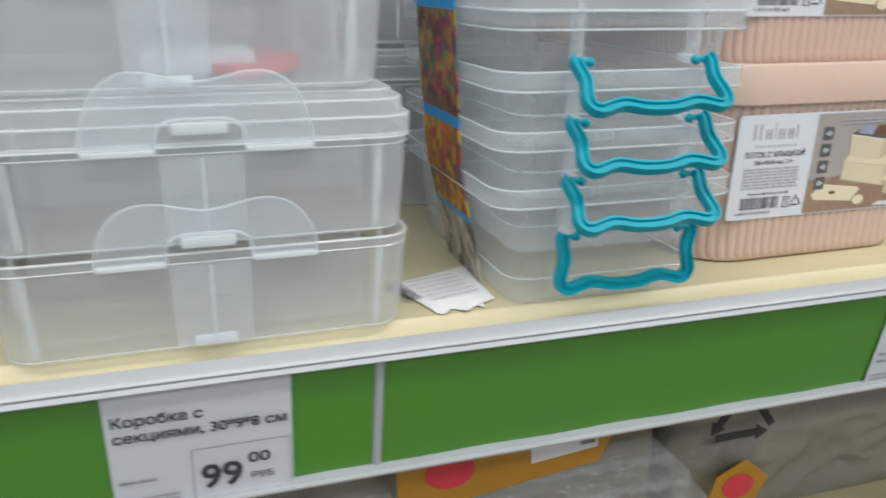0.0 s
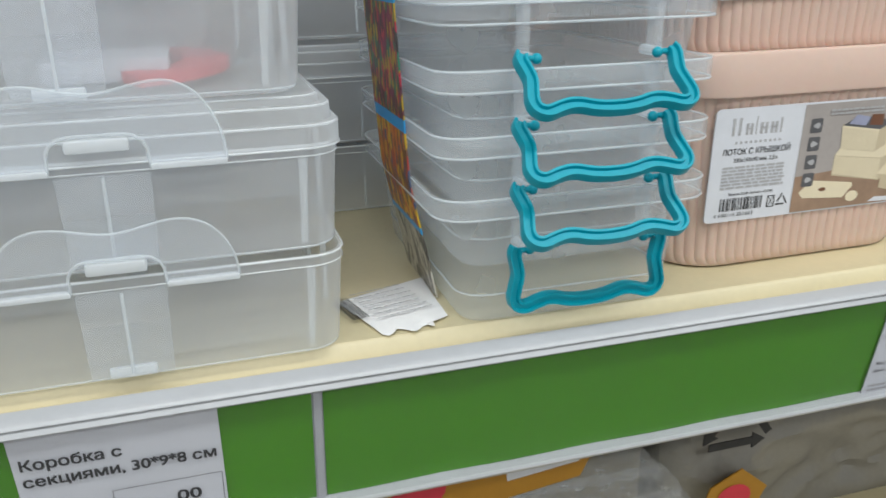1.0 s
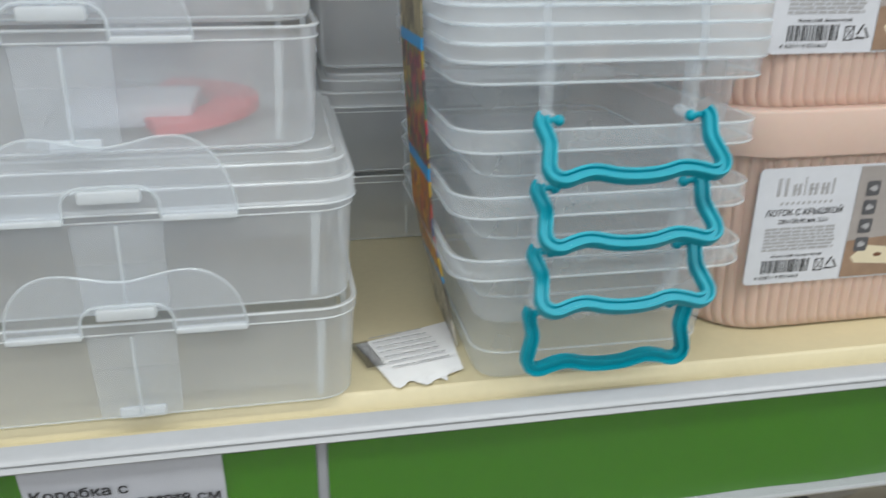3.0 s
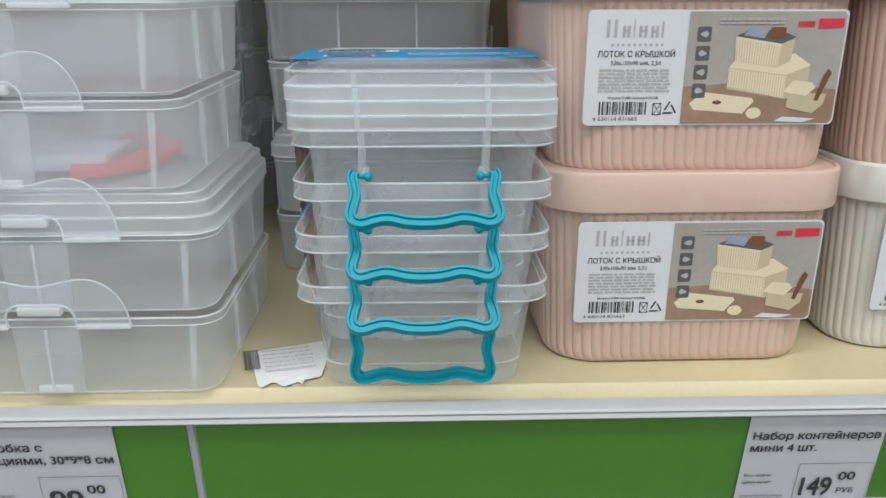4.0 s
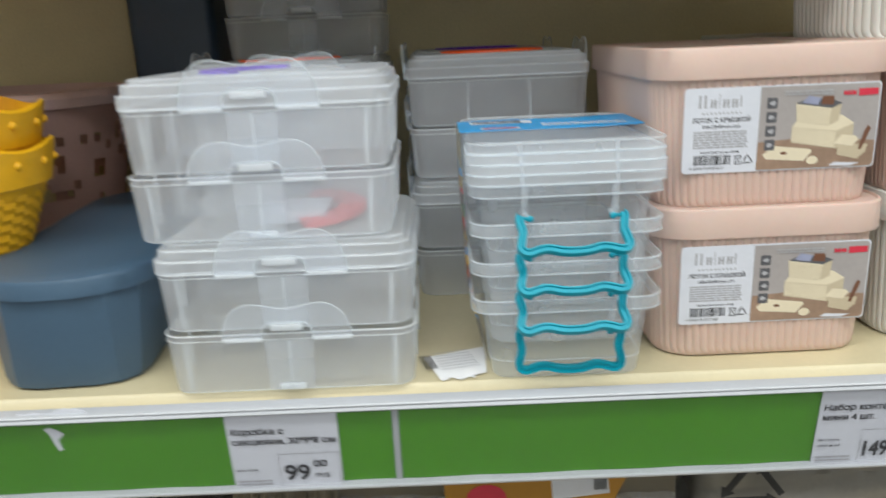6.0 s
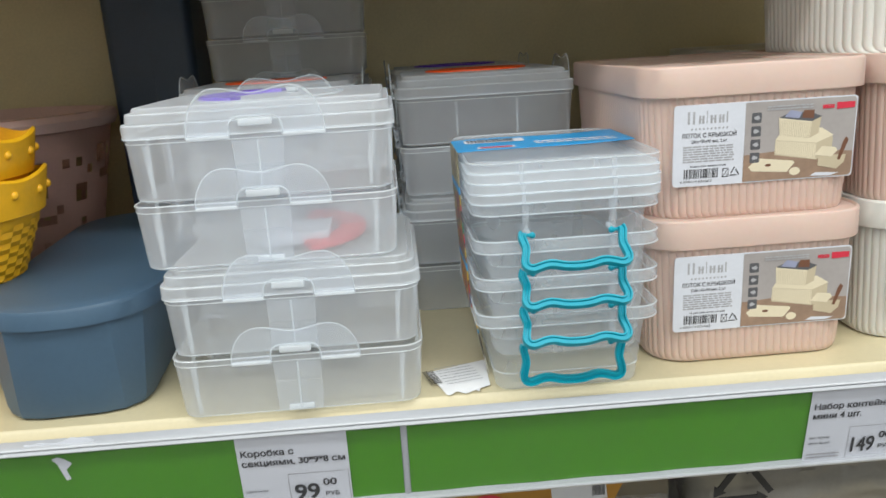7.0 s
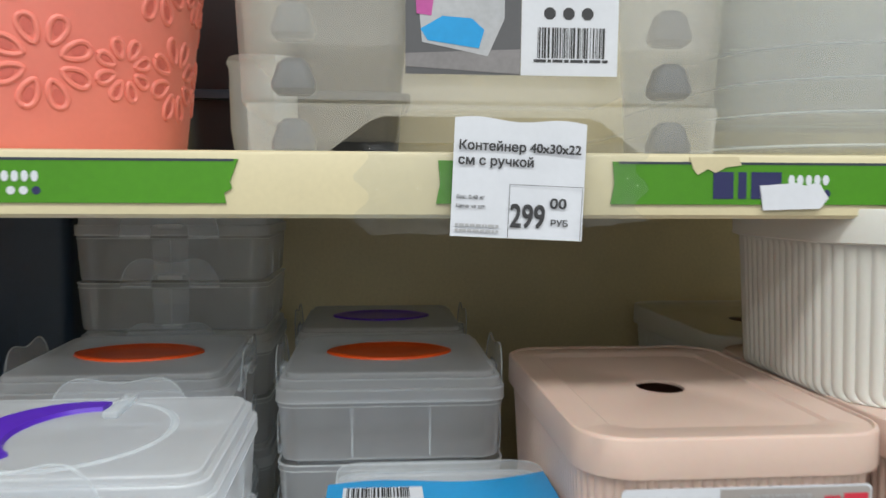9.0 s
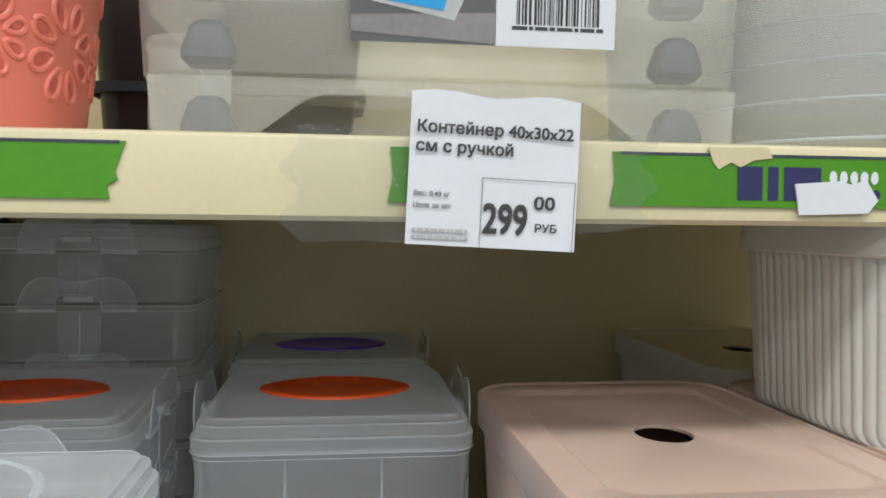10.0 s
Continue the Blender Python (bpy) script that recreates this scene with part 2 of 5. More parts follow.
# ---- structure ----
S = 0.995   # top of the middle shelf
U = 1.333   # top of the upper shelf
BACK = 0.55


def setting(name, bm, material, label):
    return single(name, bm, material, label, "shop structure", kind="structure")


bm = bmesh.new()
plate(bm, [(-1.2, 0.0), (1.2, 0.0), (1.2, 2.2), (-1.2, 2.2)], BACK, BACK + 0.02)
setting("wall_back_panel", bm, PANEL, "beige painted metal back panel of the shelving")
for name, x in (("wall_side_west", -1.22), ("wall_side_east", 1.2)):
    setting(name, block(bmesh.new(), x, x + 0.02, 0.06, BACK + 0.02, 0, 2.2), CREAM, "cream enamelled side panel of the shelving")
# unseen room shell, added to shape bounce: dark floor, bright ceiling and wall
setting("floor", block(bmesh.new(), -4, 4, -3.2, 0.6, -0.05, 0), FLOOR, "unseen shop floor tiles, dark to limit bounce light")
setting("ceiling", block(bmesh.new(), -4, 4, -3.2, 0.6, 2.9, 2.95), SHOPWALL, "plain white unseen shop ceiling, bright for bounce light")
setting("wall_opposite_unseen", block(bmesh.new(), -4, 4, -3.3, -3.2, 0, 2.9), SHOPWALL, "plain pale unseen wall added across the aisle for bounce light")


def shelf(name, top, front, thick, label, step=True):
    """A sheet-steel shelf with a folded front edge."""
    bm = bmesh.new()
    prof = [(front + 0.014, top - thick), (front + 0.014, top - 0.009), (front, top - 0.009), (front, top - 0.008), (front + 0.0015, top - 0.0065), (front + 0.010, top - 0.0062), (front + 0.0125, top - 0.001), (front + 0.014, top), (BACK - 0.002, top), (BACK - 0.002, top - 0.012), (front + 0.02, top - 0.012), (front + 0.02, top - thick)] if step else \
        [(front, top - thick + 0.002), (front, top - 0.0025), (front + 0.0008, top - 0.0008), (front + 0.0025, top), (BACK - 0.002, top), (BACK - 0.002, top - 0.010), (front + 0.014, top - 0.010), (front + 0.012, top - thick), (front + 0.002, top - thick)]
    loft(bm, [[(x, y, z) for y, z in prof] for x in (-1.198, 1.198)])
    return setting(name, bm, CREAM, label)


shelf("shelf_middle", S, 0.002, 0.045, "cream enamelled steel shelf with a folded front edge")
shelf("shelf_upper", U, 0.0897, 0.034, "cream enamelled steel shelf with torn green strips", step=False)
shelf("shelf_lower", 0.765, 0.002, 0.045, "cream enamelled steel shelf below, in shade")

# price rail on the middle shelf: it leans back towards its foot
RAILM = Matrix(((1, 0, 0, 0), (0, 1, 0, 0), (0, 0, 1, 0), (0, 0, 0, 1))) @ Matrix.Translation((0, -0.001, 0.986)) @ pose(0, 0, 0, 10)
rail = thing("price_rail", "grey-white plastic price rail with green strips on the shelf edge", "price rail", RAILM)
bm = bmesh.new()
prof = [(0.006, 0.0056), (0.0006, 0.0056), (-0.0016, 0.0050), (-0.0026, 0.0040), (-0.0020, 0.0032), (-0.0016, 0.0029), (-0.0022, 0.0025), (-0.0036, 0.0012), (-0.0034, 0.0006), (0.0012, 0.0004), (0.0012, -0.0575), (-0.0034, -0.0583), (-0.0040, -0.0594), (-0.0032, -0.0612), (0.0005, -0.0635), (0.0035, -0.0625), (0.0035, 0.0)]
loft(bm, [[(x, y, z) for y, z in prof] for x in (-1.1, 1.1)])
part("rail_body", bm, RAIL, rail)
for x0, x1 in ((-1.0, -0.0022), (0.0022, 1.0)):
    bm = bmesh.new()
    n = 60
    top = [(x0 + (x1 - x0) * k / n, 0.0009 - 0.0002 * math.sin(k * 1.7), 0.0003 if k % 9 else 0.0) for k in range(n + 1)]
    a = [bm.verts.new(p) for p in top]
    b = [bm.verts.new((x, 0.0009 - 0.0003 * math.sin(x * 90), -0.0572)) for x, y, z in top]
    for k in range(n):
        bm.faces.new((b[k], b[k + 1], a[k + 1], a[k]))
    part("green_strip", bm, GREEN, rail, "bright green printed strip")
part("divider", block(bmesh.new(), -0.0015, 0.0015, 0.0, 0.0011, -0.0575, 0.0), RAIL, rail, "narrow white gap between two strips")


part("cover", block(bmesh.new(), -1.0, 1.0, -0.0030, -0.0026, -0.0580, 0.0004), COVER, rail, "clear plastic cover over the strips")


def card(name, label, m, w, h, lines, price, small, curl=0.0):
    c = thing(name, label, "price tag", m)
    bm = bmesh.new()
    n = 12
    loft(bm, [[(w * k / n, yy + curl * (2 * k / n - 1) ** 2 * f, z) for f, z, yy in ((0, 0, 0), (0.4, h * 0.6, 0), (1, h + 0.0010 * math.sin(k * 0.8) * (curl > 0), 0), (1, h + 0.0010 * math.sin(k * 0.8) * (curl > 0), 0.0003), (0.4, h * 0.6, 0.0003), (0, 0, 0.0003))] for k in range(n + 1)])
    part("paper", bm, PAPER, c)
    y = -0.0007
    for k, line in enumerate(lines):
        lettering(line, 0.0049 * w / 0.071, GREYINK, c, pose(0.0022, y, h * 0.735 - k * 0.0078 * w / 0.071), 0.032, squeeze=1.03)
    lettering(price, 0.0126 * w / 0.071, GREYINK, c, pose(w * 0.71, y, h * 0.10), 0.028, "RIGHT", 0.98 if len(price) < 3 else 0.74)
    lettering("00", 0.0056 * w / 0.071, GREYINK, c, pose(w * 0.74, y, h * 0.27), 0.025, squeeze=1.2)
    lettering("РУБ", 0.0034 * w / 0.071, GREYINK, c, pose(w * 0.75, y, h * 0.12), 0.025, squeeze=1.1)
    for k, line in enumerate(small):
        lettering(line, 0.0020, GREYINK, c, pose(0.0022, y, h * (0.24 if len(small) == 1 else 0.32) - k * 0.0045), 0.015)
    bm = bmesh.new()
    t = 0.00025
    rect(bm, w * 0.43, w * 0.985, h * 0.46 - t, h * 0.46, y)
    rect(bm, w * 0.43, w * 0.43 + t, 0.0, h * 0.46, y)
    rect(bm, w * 0.985 - t, w * 0.985, 0.0, h * 0.46, y)
    part("price_frame", bm, GREYINK, c)
    bm = bmesh.new()
    bars(bm, 0.0022, w * 0.36, h * 0.03, h * 0.12, random.Random(len(price)), 2, y)
    print_part("fine_print", bm, PALEINK, c, "grey fine print")
    return c


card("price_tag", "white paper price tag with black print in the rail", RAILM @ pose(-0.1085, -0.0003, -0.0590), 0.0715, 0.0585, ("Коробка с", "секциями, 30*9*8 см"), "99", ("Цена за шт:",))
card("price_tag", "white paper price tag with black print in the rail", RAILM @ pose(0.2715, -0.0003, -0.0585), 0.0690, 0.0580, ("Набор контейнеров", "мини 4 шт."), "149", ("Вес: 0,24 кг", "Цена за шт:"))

# torn sticker on the shelf edge, and the scratch on the strip
rng = random.Random(4)
bm = bmesh.new()
pts = [(-0.040 + 0.043 * k / 9, 0.0035 + rng.uniform(-0.002, 0.002)) for k in range(10)] + [(0.003 - 0.043 * k / 9, -0.004 + rng.uniform(-0.001, 0.0015)) for k in range(10)]
plate(bm, pts[::-1], -0.0006, 0.0002)
single("torn_sticker", bm, PAPER, "torn dirty white paper sticker on the shelf edge", "sticker", pose(-0.198, -0.0012, 0.990))
bm = bmesh.new()
plate(bm, [(0, 0), (0.003, -0.004), (0.0045, -0.011), (0.006, -0.017), (0.009, -0.016), (0.0075, -0.009), (0.012, -0.004), (0.008, -0.0005), (0.004, 0.0015)], -0.0004, 0.0)
single("torn_paper_scrap", bm, PAPER, "small torn white paper scrap on the green strip", "paper scrap", RAILM @ pose(-0.224, 0.0005, -0.006))

# green strips on the upper shelf's edge
YU = 0.0889
for x0, x1, tear in ((-0.169, 0.007, 1), (0.1965, 0.62, 0), (0.106, 0.122, 0)):
    bm = bmesh.new()
    out = [(x0, 1.3065), (x1 - 0.006 * tear, 1.3065), (x1 - 0.007 * tear, 1.3115), (x1 - 0.003 * tear, 1.3140), (x1 - 0.004 * tear, 1.3170), (x1, 1.3285)]
    out += [(x0 + (x1 - x0) * f, 1.3285) for f in (0.8, 0.5, 0.2)] + [(x0 + 0.001, 1.3285), (x0 + 0.002, 1.3170)]
    strip = part("shelf_strip", plate(bm, out, YU - 0.0003, YU + 0.0006), GREEN, None, "torn green adhesive strip on the upper shelf edge")
    tagged(strip, category="shelf strip")
    if x1 - x0 > 0.1:
        part("edge_line", rect(bmesh.new(), x0 + 0.004, x1 - 0.002, 1.3273, 1.3286, YU - 0.0005), DARKGREY, strip)
    for lx in ((-0.152,) if tear else (0.251,) if x0 > 0.15 else ()):
        bm = bmesh.new()
        for px, w in ((0.0, 0.011), (0.0135, 0.0045), (0.0205, 0.0165)):
            rect(bm, lx + px, lx + px + w, 1.3095, 1.3235, YU - 0.0006)
        part("mark", bm, NAVYINK, strip, "navy blocks of a shop mark")
        bm = bmesh.new()
        for k in range(5):
            flat(bm, [(lx + 0.0425 + k * 0.0047 + 0.0018 * math.cos(a * 0.63), 1.3195 + 0.0028 * math.sin(a * 0.63)) for a in range(10)], YU - 0.0006)
        for k in range(2):
            flat(bm, [(lx + 0.050 + k * 0.006 + 0.0021 * math.cos(a * 0.524), 1.3125 + 0.0021 * math.sin(a * 0.524)) for a in range(12)], YU - 0.0006)
        print_part("pale_dots", bm, PAPER, strip, "white dots of a shop mark")
        part("dot", flat(bmesh.new(), [(lx + 0.062 + 0.0021 * math.cos(a * 0.524), 1.3125 + 0.0021 * math.sin(a * 0.524)) for a in range(12)], YU - 0.0006), NAVYINK, strip)
bm = bmesh.new()
plate(bm, [(0.238, 1.3310), (0.240, 1.3250), (0.2425, 1.3220), (0.248, 1.3250), (0.252, 1.3230), (0.258, 1.3260), (0.266, 1.3270), (0.264, 1.3315)], YU - 0.001, YU)
single("torn_edge_patch", bm, CREAM, "bare cream patch where the green strip is torn", "torn patch")
bm = bmesh.new()
plate(bm, [(0.278, 1.3035), (0.309, 1.3045), (0.3135, 1.3100), (0.308, 1.3185), (0.301, 1.3165), (0.296, 1.3180), (0.290, 1.3175), (0.276, 1.3165)], YU - 0.0016, YU - 0.0007)
single("paper_scrap", bm, PAPER, "torn white paper scrap stuck over the green strip", "paper scrap")

card("hanging_price_tag", "white paper price tag taped to the upper shelf edge", pose(0.1125, 0.0825, 1.2905, 0, 2.5, 0), 0.0675, 0.0595, ("Контейнер 40x30x22", "см с ручкой"), "299", ("Вес: 0,48 кг", "Цена за шт:"), curl=0.0016)
# wrinkled clear tape round the tag
rng = random.Random(9)
bm = bmesh.new()
nx, nz = 46, 20
tape = thing("clear_tape", "wrinkled clear adhesive tape holding the tag", "tape")


def tape_point(i, j):
    x = 0.068 + 0.144 * i / nx + 0.004 * math.sin(j * 0.7 + 2)
    lean = max(0, i / nx - 0.55)
    crease = 0.0030 * max(0, 0.25 - abs(noise.noise((i * 0.33, j * 0.28, 2.0)))) + 0.0012 * abs(math.sin(i * 0.9 + j * 0.35))
    return (x, 0.0872 - crease - rng.uniform(0, 0.0008), 1.2910 + 0.016 * lean + (0.045 - 0.012 * lean) * j / nz + rng.uniform(-0.0006, 0.0006))


for i0, i1 in ((0, 20), (20, nx)):
    bm = bmesh.new()
    grid = [[bm.verts.new(tape_point(i, j)) for j in range(nz + 1)] for i in range(i0, i1 + 1)]
    for a, b in zip(grid, grid[1:]):
        for j in range(nz):
            bm.faces.new((a[j], b[j], b[j + 1], a[j + 1]))
    part("tape_strip", bm, FILM, tape)

# ---- clear sectioned boxes ----


def flap_outline(h):
    """A carrying flap: two humps with a shallow dip between them, and a notch at its foot."""
    top = []
    for k in range(41):
        a = math.pi * k / 40
        x = 0.0405 * math.cos(a) * (1 - 0.04 * math.sin(a) ** 2)
        e = abs(x) / 0.0405
        z = h * math.sqrt(max(0, 1 - max(0, (e - 0.52) / 0.48) ** 2.2)) - 0.0034 * max(0, 1 - e / 0.52) ** 2 * (3 - 2 * max(0, 1 - e / 0.52))
        top.append((x, max(z, 0.0)))
    notch = [(-0.0158, 0.0), (-0.0155, 0.006), (-0.0142, 0.0088), (-0.0115, 0.0108), (-0.008, 0.0114), (0.008, 0.0114), (0.0115, 0.0108), (0.0142, 0.0088), (0.0155, 0.006), (0.0158, 0.0)]
    return top + notch


def bead(bm, w, d, r, z, t=0.0005):
    """A thin moulded line round a rounded rectangle."""
    return sections([(w, d, r, z - t), (w + 1.6 * t, d + 1.6 * t, r + 0.8 * t, z), (w, d, r, z + t), (w - 1.6 * t, d - 1.6 * t, r - 0.8 * t, z)], 5, bm, True)


def section_box(m, label, handle=None, contents=None, edge=False, group="sectioned boxes"):
    """A two-tier box, 164 x 149 x 100 mm, with a terraced lid and flaps in front and behind."""
    b = thing("sectioned_box", label, "storage box", m, group)
    t = 0.0011
    for z0, z1, w0, w1 in ((0.0, 0.0420, 0.1550, 0.1600), (0.0422, 0.0835, 0.1560, 0.1605)):
        d0, d1 = w0 - 0.014, w1 - 0.014
        bm = sections([(w0 - 0.007, d0 - 0.007, 0.009, z0 + 0.0005), (w0 - 0.0018, d0 - 0.0018, 0.0115, z0 + 0.0016), (w0, d0, 0.0125, z0 + 0.0040), (w1, d1, 0.013, z1 - 0.0005), (w1 - 2 * t, d1 - 2 * t, 0.012, z1 - 0.0005)], 5, caps=(True, False))
        tray = part("tray", bm, FROST, b)
        bm = bead(bmesh.new(), w1 + 0.0008, d1 + 0.0008, 0.0134, z1 - 0.0008, 0.0005)
        bead(bm, w1 + 0.0004, d1 + 0.0004, 0.0132, z1 - 0.0046, 0.0003)
        part("rim", bm, FROSTLINE, tray, "thin whitish rim")
        part("base_line", bead(bmesh.new(), w0 - 0.0012, d0 - 0.0012, 0.0120, z0 + 0.0022, 0.00035), CLEAREDGE, tray)
        # upright ribs by the corners, a channel in the middle, and dividers
        for sx in (-1, 1):
            for sy in (-1, 1):
                bm = bmesh.new()
                plate(bm, [(sx * 0.0650 - 0.0011, z0 + 0.004), (sx * 0.0650 + 0.0011, z0 + 0.004), (sx * 0.0668 + 0.0016, z1 - 0.006), (sx * 0.0668 - 0.0016, z1 - 0.006)], sy * (d0 / 2 - 0.0015) - 0.0006, sy * (d0 / 2 - 0.0015) + 0.0006)
                part("corner_rib", bm, CLEAREDGE, tray)
        for sy in (-1, 1):
            bm = bmesh.new()
            ya = sy * (d1 / 2 + 0.0004)
            plate(bm, [(-0.0142, z0 + 0.004), (0.0142, z0 + 0.004), (0.0152, z1 - 0.0055), (-0.0152, z1 - 0.0055)], min(ya, ya - sy * 0.0016), max(ya, ya - sy * 0.0016))
            part("front_channel", bm, VEIL, tray)
            part("middle_rib", block(bmesh.new(), -0.0006, 0.0006, min(ya, ya + sy * 0.0010), max(ya, ya + sy * 0.0010), z0 + 0.005, z1 - 0.006, 0.0002), CLEAREDGE, tray)
        for sx in (-1, 1):
            for yy in (-0.025, 0.025):
                part("side_rib", block(bmesh.new(), sx * w0 / 2 - 0.0012, sx * w0 / 2 + 0.0012, yy - 0.0007, yy + 0.0007, z0 + 0.004, z1 - 0.005), CLEAREDGE, tray)
        part("divider", block(bmesh.new(), -0.0006, 0.0006, -d0 / 2 + 0.002, d0 / 2 - 0.002, z0 + 0.003, z1 - 0.010), VEIL, tray)
        part("cross_divider", block(bmesh.new(), -w0 / 2 + 0.002, w0 / 2 - 0.002, -0.0006, 0.0006, z0 + 0.003, z1 - 0.010), VEIL, tray)
    # lid: a skirt and two terraces
    w, d = 0.1630, 0.1490
    lid = part("lid", sections([(w, d, 0.014, 0.0815), (w + 0.0003, d + 0.0003, 0.014, 0.0893), (w - 0.0012, d - 0.0012, 0.0138, 0.0902), (w - 0.0045, d - 0.0045, 0.013, 0.0904), (w - 0.0052, d - 0.0052, 0.0128, 0.0955), (w - 0.0066, d - 0.0066, 0.0125, 0.0963), (w - 0.0120, d - 0.0120, 0.011, 0.0965), (w - 0.0128, d - 0.0128, 0.0108, 0.0988), (w - 0.0150, d - 0.0150, 0.010, 0.0994), (w - 0.0300, d - 0.0300, 0.009, 0.0995)], 5, caps=(False, True)), LIDFROST, b)
    bm = bead(bmesh.new(), w + 0.0004, d + 0.0004, 0.0142, 0.0818, 0.0004)
    bead(bm, w - 0.0004, d - 0.0004, 0.0138, 0.0898, 0.0004)
    bead(bm, w - 0.0060, d - 0.0060, 0.0125, 0.0960, 0.0004)
    bead(bm, w - 0.0140, d - 0.0140, 0.0102, 0.0992, 0.0003)
    part("lid_edge", bm, FROSTLINE, lid, "thin whitish edges")
    # flaps and their catches on both faces
    for side in (0, 180):
        for z, lean, dd, h in ((0.0385, 5, 0.0742, 0.0238), (0.0808, 3, 0.0752, 0.0280)):
            turn = pose(0, 0, 0, 0, 0, side)
            flap = part("flap", plate(bmesh.new(), flap_outline(h), -0.0006, 0.0006), VEIL, b, "translucent carrying flap", turn @ pose(0, -dd - 0.0016, z, lean))
            for x0, x1 in ((-0.0405, -0.0158), (0.0158, 0.0405)):
                part("flap_foot", block(bmesh.new(), x0, x1, -0.0011, 0.0020, -0.0012, 0.0008, 0.0004), FROSTLINE, flap)
            bm = tube(bmesh.new(), [(x, -0.0002, zz) for x, zz in flap_outline(h)[:41]], 0.0005, 6)
            tube(bm, [(x, -0.0004, zz) for x, zz in flap_outline(h)[41:]], 0.0006, 6)
            part("flap_bead", bm, CLEAREDGE, flap)
            part("catch", block(bmesh.new(), -0.0100, 0.0100, -0.0014, 0.003, 0.0058, 0.0102, 0.001), FROSTLINE, flap, "small whitish catch")
        part("foot_catch", block(bmesh.new(), -0.0082, 0.0082, -0.0022, 0.001, -0.0020, 0.0021, 0.0008), FROSTLINE, b, "small whitish catch", pose(0, 0, 0, 0, 0, side) @ pose(0, -0.0702, 0.0045))
    if handle:
        if edge:
            n = 34
            rings = []
            for k in range(n + 1):
                a = radians(84 + 160 * k / n)
                wd = 0.0115 * math.sin(math.pi * (0.12 + 0.80 * k / n)) ** 0.5
                rings.append([((0.036 + o) * math.cos(a), (0.046 + o) * math.sin(a), z) for o, z in ((-wd, 0.0990), (wd, 0.0990), (wd * 0.85, 0.1016), (-wd * 0.85, 0.1016))])
            part("handle", loft(bmesh.new(), rings), handle, b, "purple curved carrying handle")
            ring = [(0.049 * math.cos(2 * math.pi * k / 48), 0.060 * math.sin(2 * math.pi * k / 48)) for k in range(48)]
            bm = loft(bmesh.new(), [[(x * f, y * f, z) for x, y in ring] for f, z in ((1.03, 0.0994), (1.0, 0.1003), (0.97, 0.1003), (0.94, 0.0994))], loop=True)
            part("oval_bead", bm, CLEAREDGE, b, "whitish oval bead")
            part("handle_bridge", block(bmesh.new(), 0.008, 0.016, 0.022, 0.060, 0.0995, 0.1035, 0.0012), CLEAREDGE, b, "clear bridge over the handle")
        else:
            pts = []
            for k in range(48):
                a = 2 * math.pi * k / 48
                pts.append((0.033 * math.copysign(abs(math.cos(a)) ** 1.25, math.cos(a)), 0.046 * math.sin(a)))
            bm = loft(bmesh.new(), [[(x * f, y * f, z) for x, y in pts] for f, z in ((1, 0.0990), (0.985, 0.1008), (0.95, 0.1013), (0.85, 0.1012), (0.80, 0.1002), (0.3, 0.1002))])
            part("handle", bm, handle, b, "coloured oval carrying handle")
    if contents == CHERRY:
        n = 26
        rings = []
        for k in range(n + 1):
            a = radians(-70 + 150 * k / n)
            rings.append([((0.042 + o) * math.cos(a) + 0.006, (0.052 + o) * math.sin(a), z) for o, z in ((-0.009, 0.0035), (0.009, 0.0035), (0.009, 0.0075), (-0.009, 0.0075))])
        part("contents", loft(bmesh.new(), rings), contents, b, "red curved handle lying inside")
        part("insert", block(bmesh.new(), -0.010, 0.034, -0.040, 0.005, 0.0035, 0.012, 0.0015), PAPER, b, "pale paper insert")
    elif contents:
        bm = bmesh.new()
        sheet = [[bm.verts.new((0.010 + 0.058 * i / 20, -0.062 + 0.060 * j / 14, 0.0042 + 0.0060 * max(0, 0.3 - abs(noise.noise((i * 0.3, j * 0.35, 1.0)))) + 0.0010 * noise.noise((i * 0.9, j * 0.8, 3.0)))) for j in range(15)] for i in range(21)]
        for p, q in zip(sheet, sheet[1:]):
            for j in range(14):
                bm.faces.new((p[j], q[j], q[j + 1], p[j + 1]))
        part("insert", bm, contents, b, "crumpled clear film inside")
    return b


LAB = "frosted plastic sectioned box"
X1 = -0.065
section_box(pose(X1 + 0.001, 0.0795, S), LAB + " on the shelf, with a thin film inside", None, VEIL)
section_box(pose(X1 - 0.0085, 0.0790, S + 0.1003, 0, 0, 0.4), LAB + " and purple handle, stacked on another", PURPLE, CHERRY, True)
for k in range(2):
    section_box(pose(0.085, 0.270, S + 0.1022 * k, 0, 0, 90), LAB + (", stacked on another" if k else " on the shelf"), ORANGE if k else None)
    section_box(pose(-0.095, 0.274, S + 0.1022 * k, 0, 0, 91), LAB + (", stacked on another" if k else " on the shelf"), ORANGE if k else None)
    section_box(pose(0.080, 0.452, S + 0.1022 * k, 0, 0, 90), LAB + (", stacked on another" if k else " on the shelf"), PURPLE if k else None)
for k in range(3):
    section_box(pose(-0.097, 0.448, S + 0.1003 * k, 0, 0, 0), LAB + " in a tall stack")

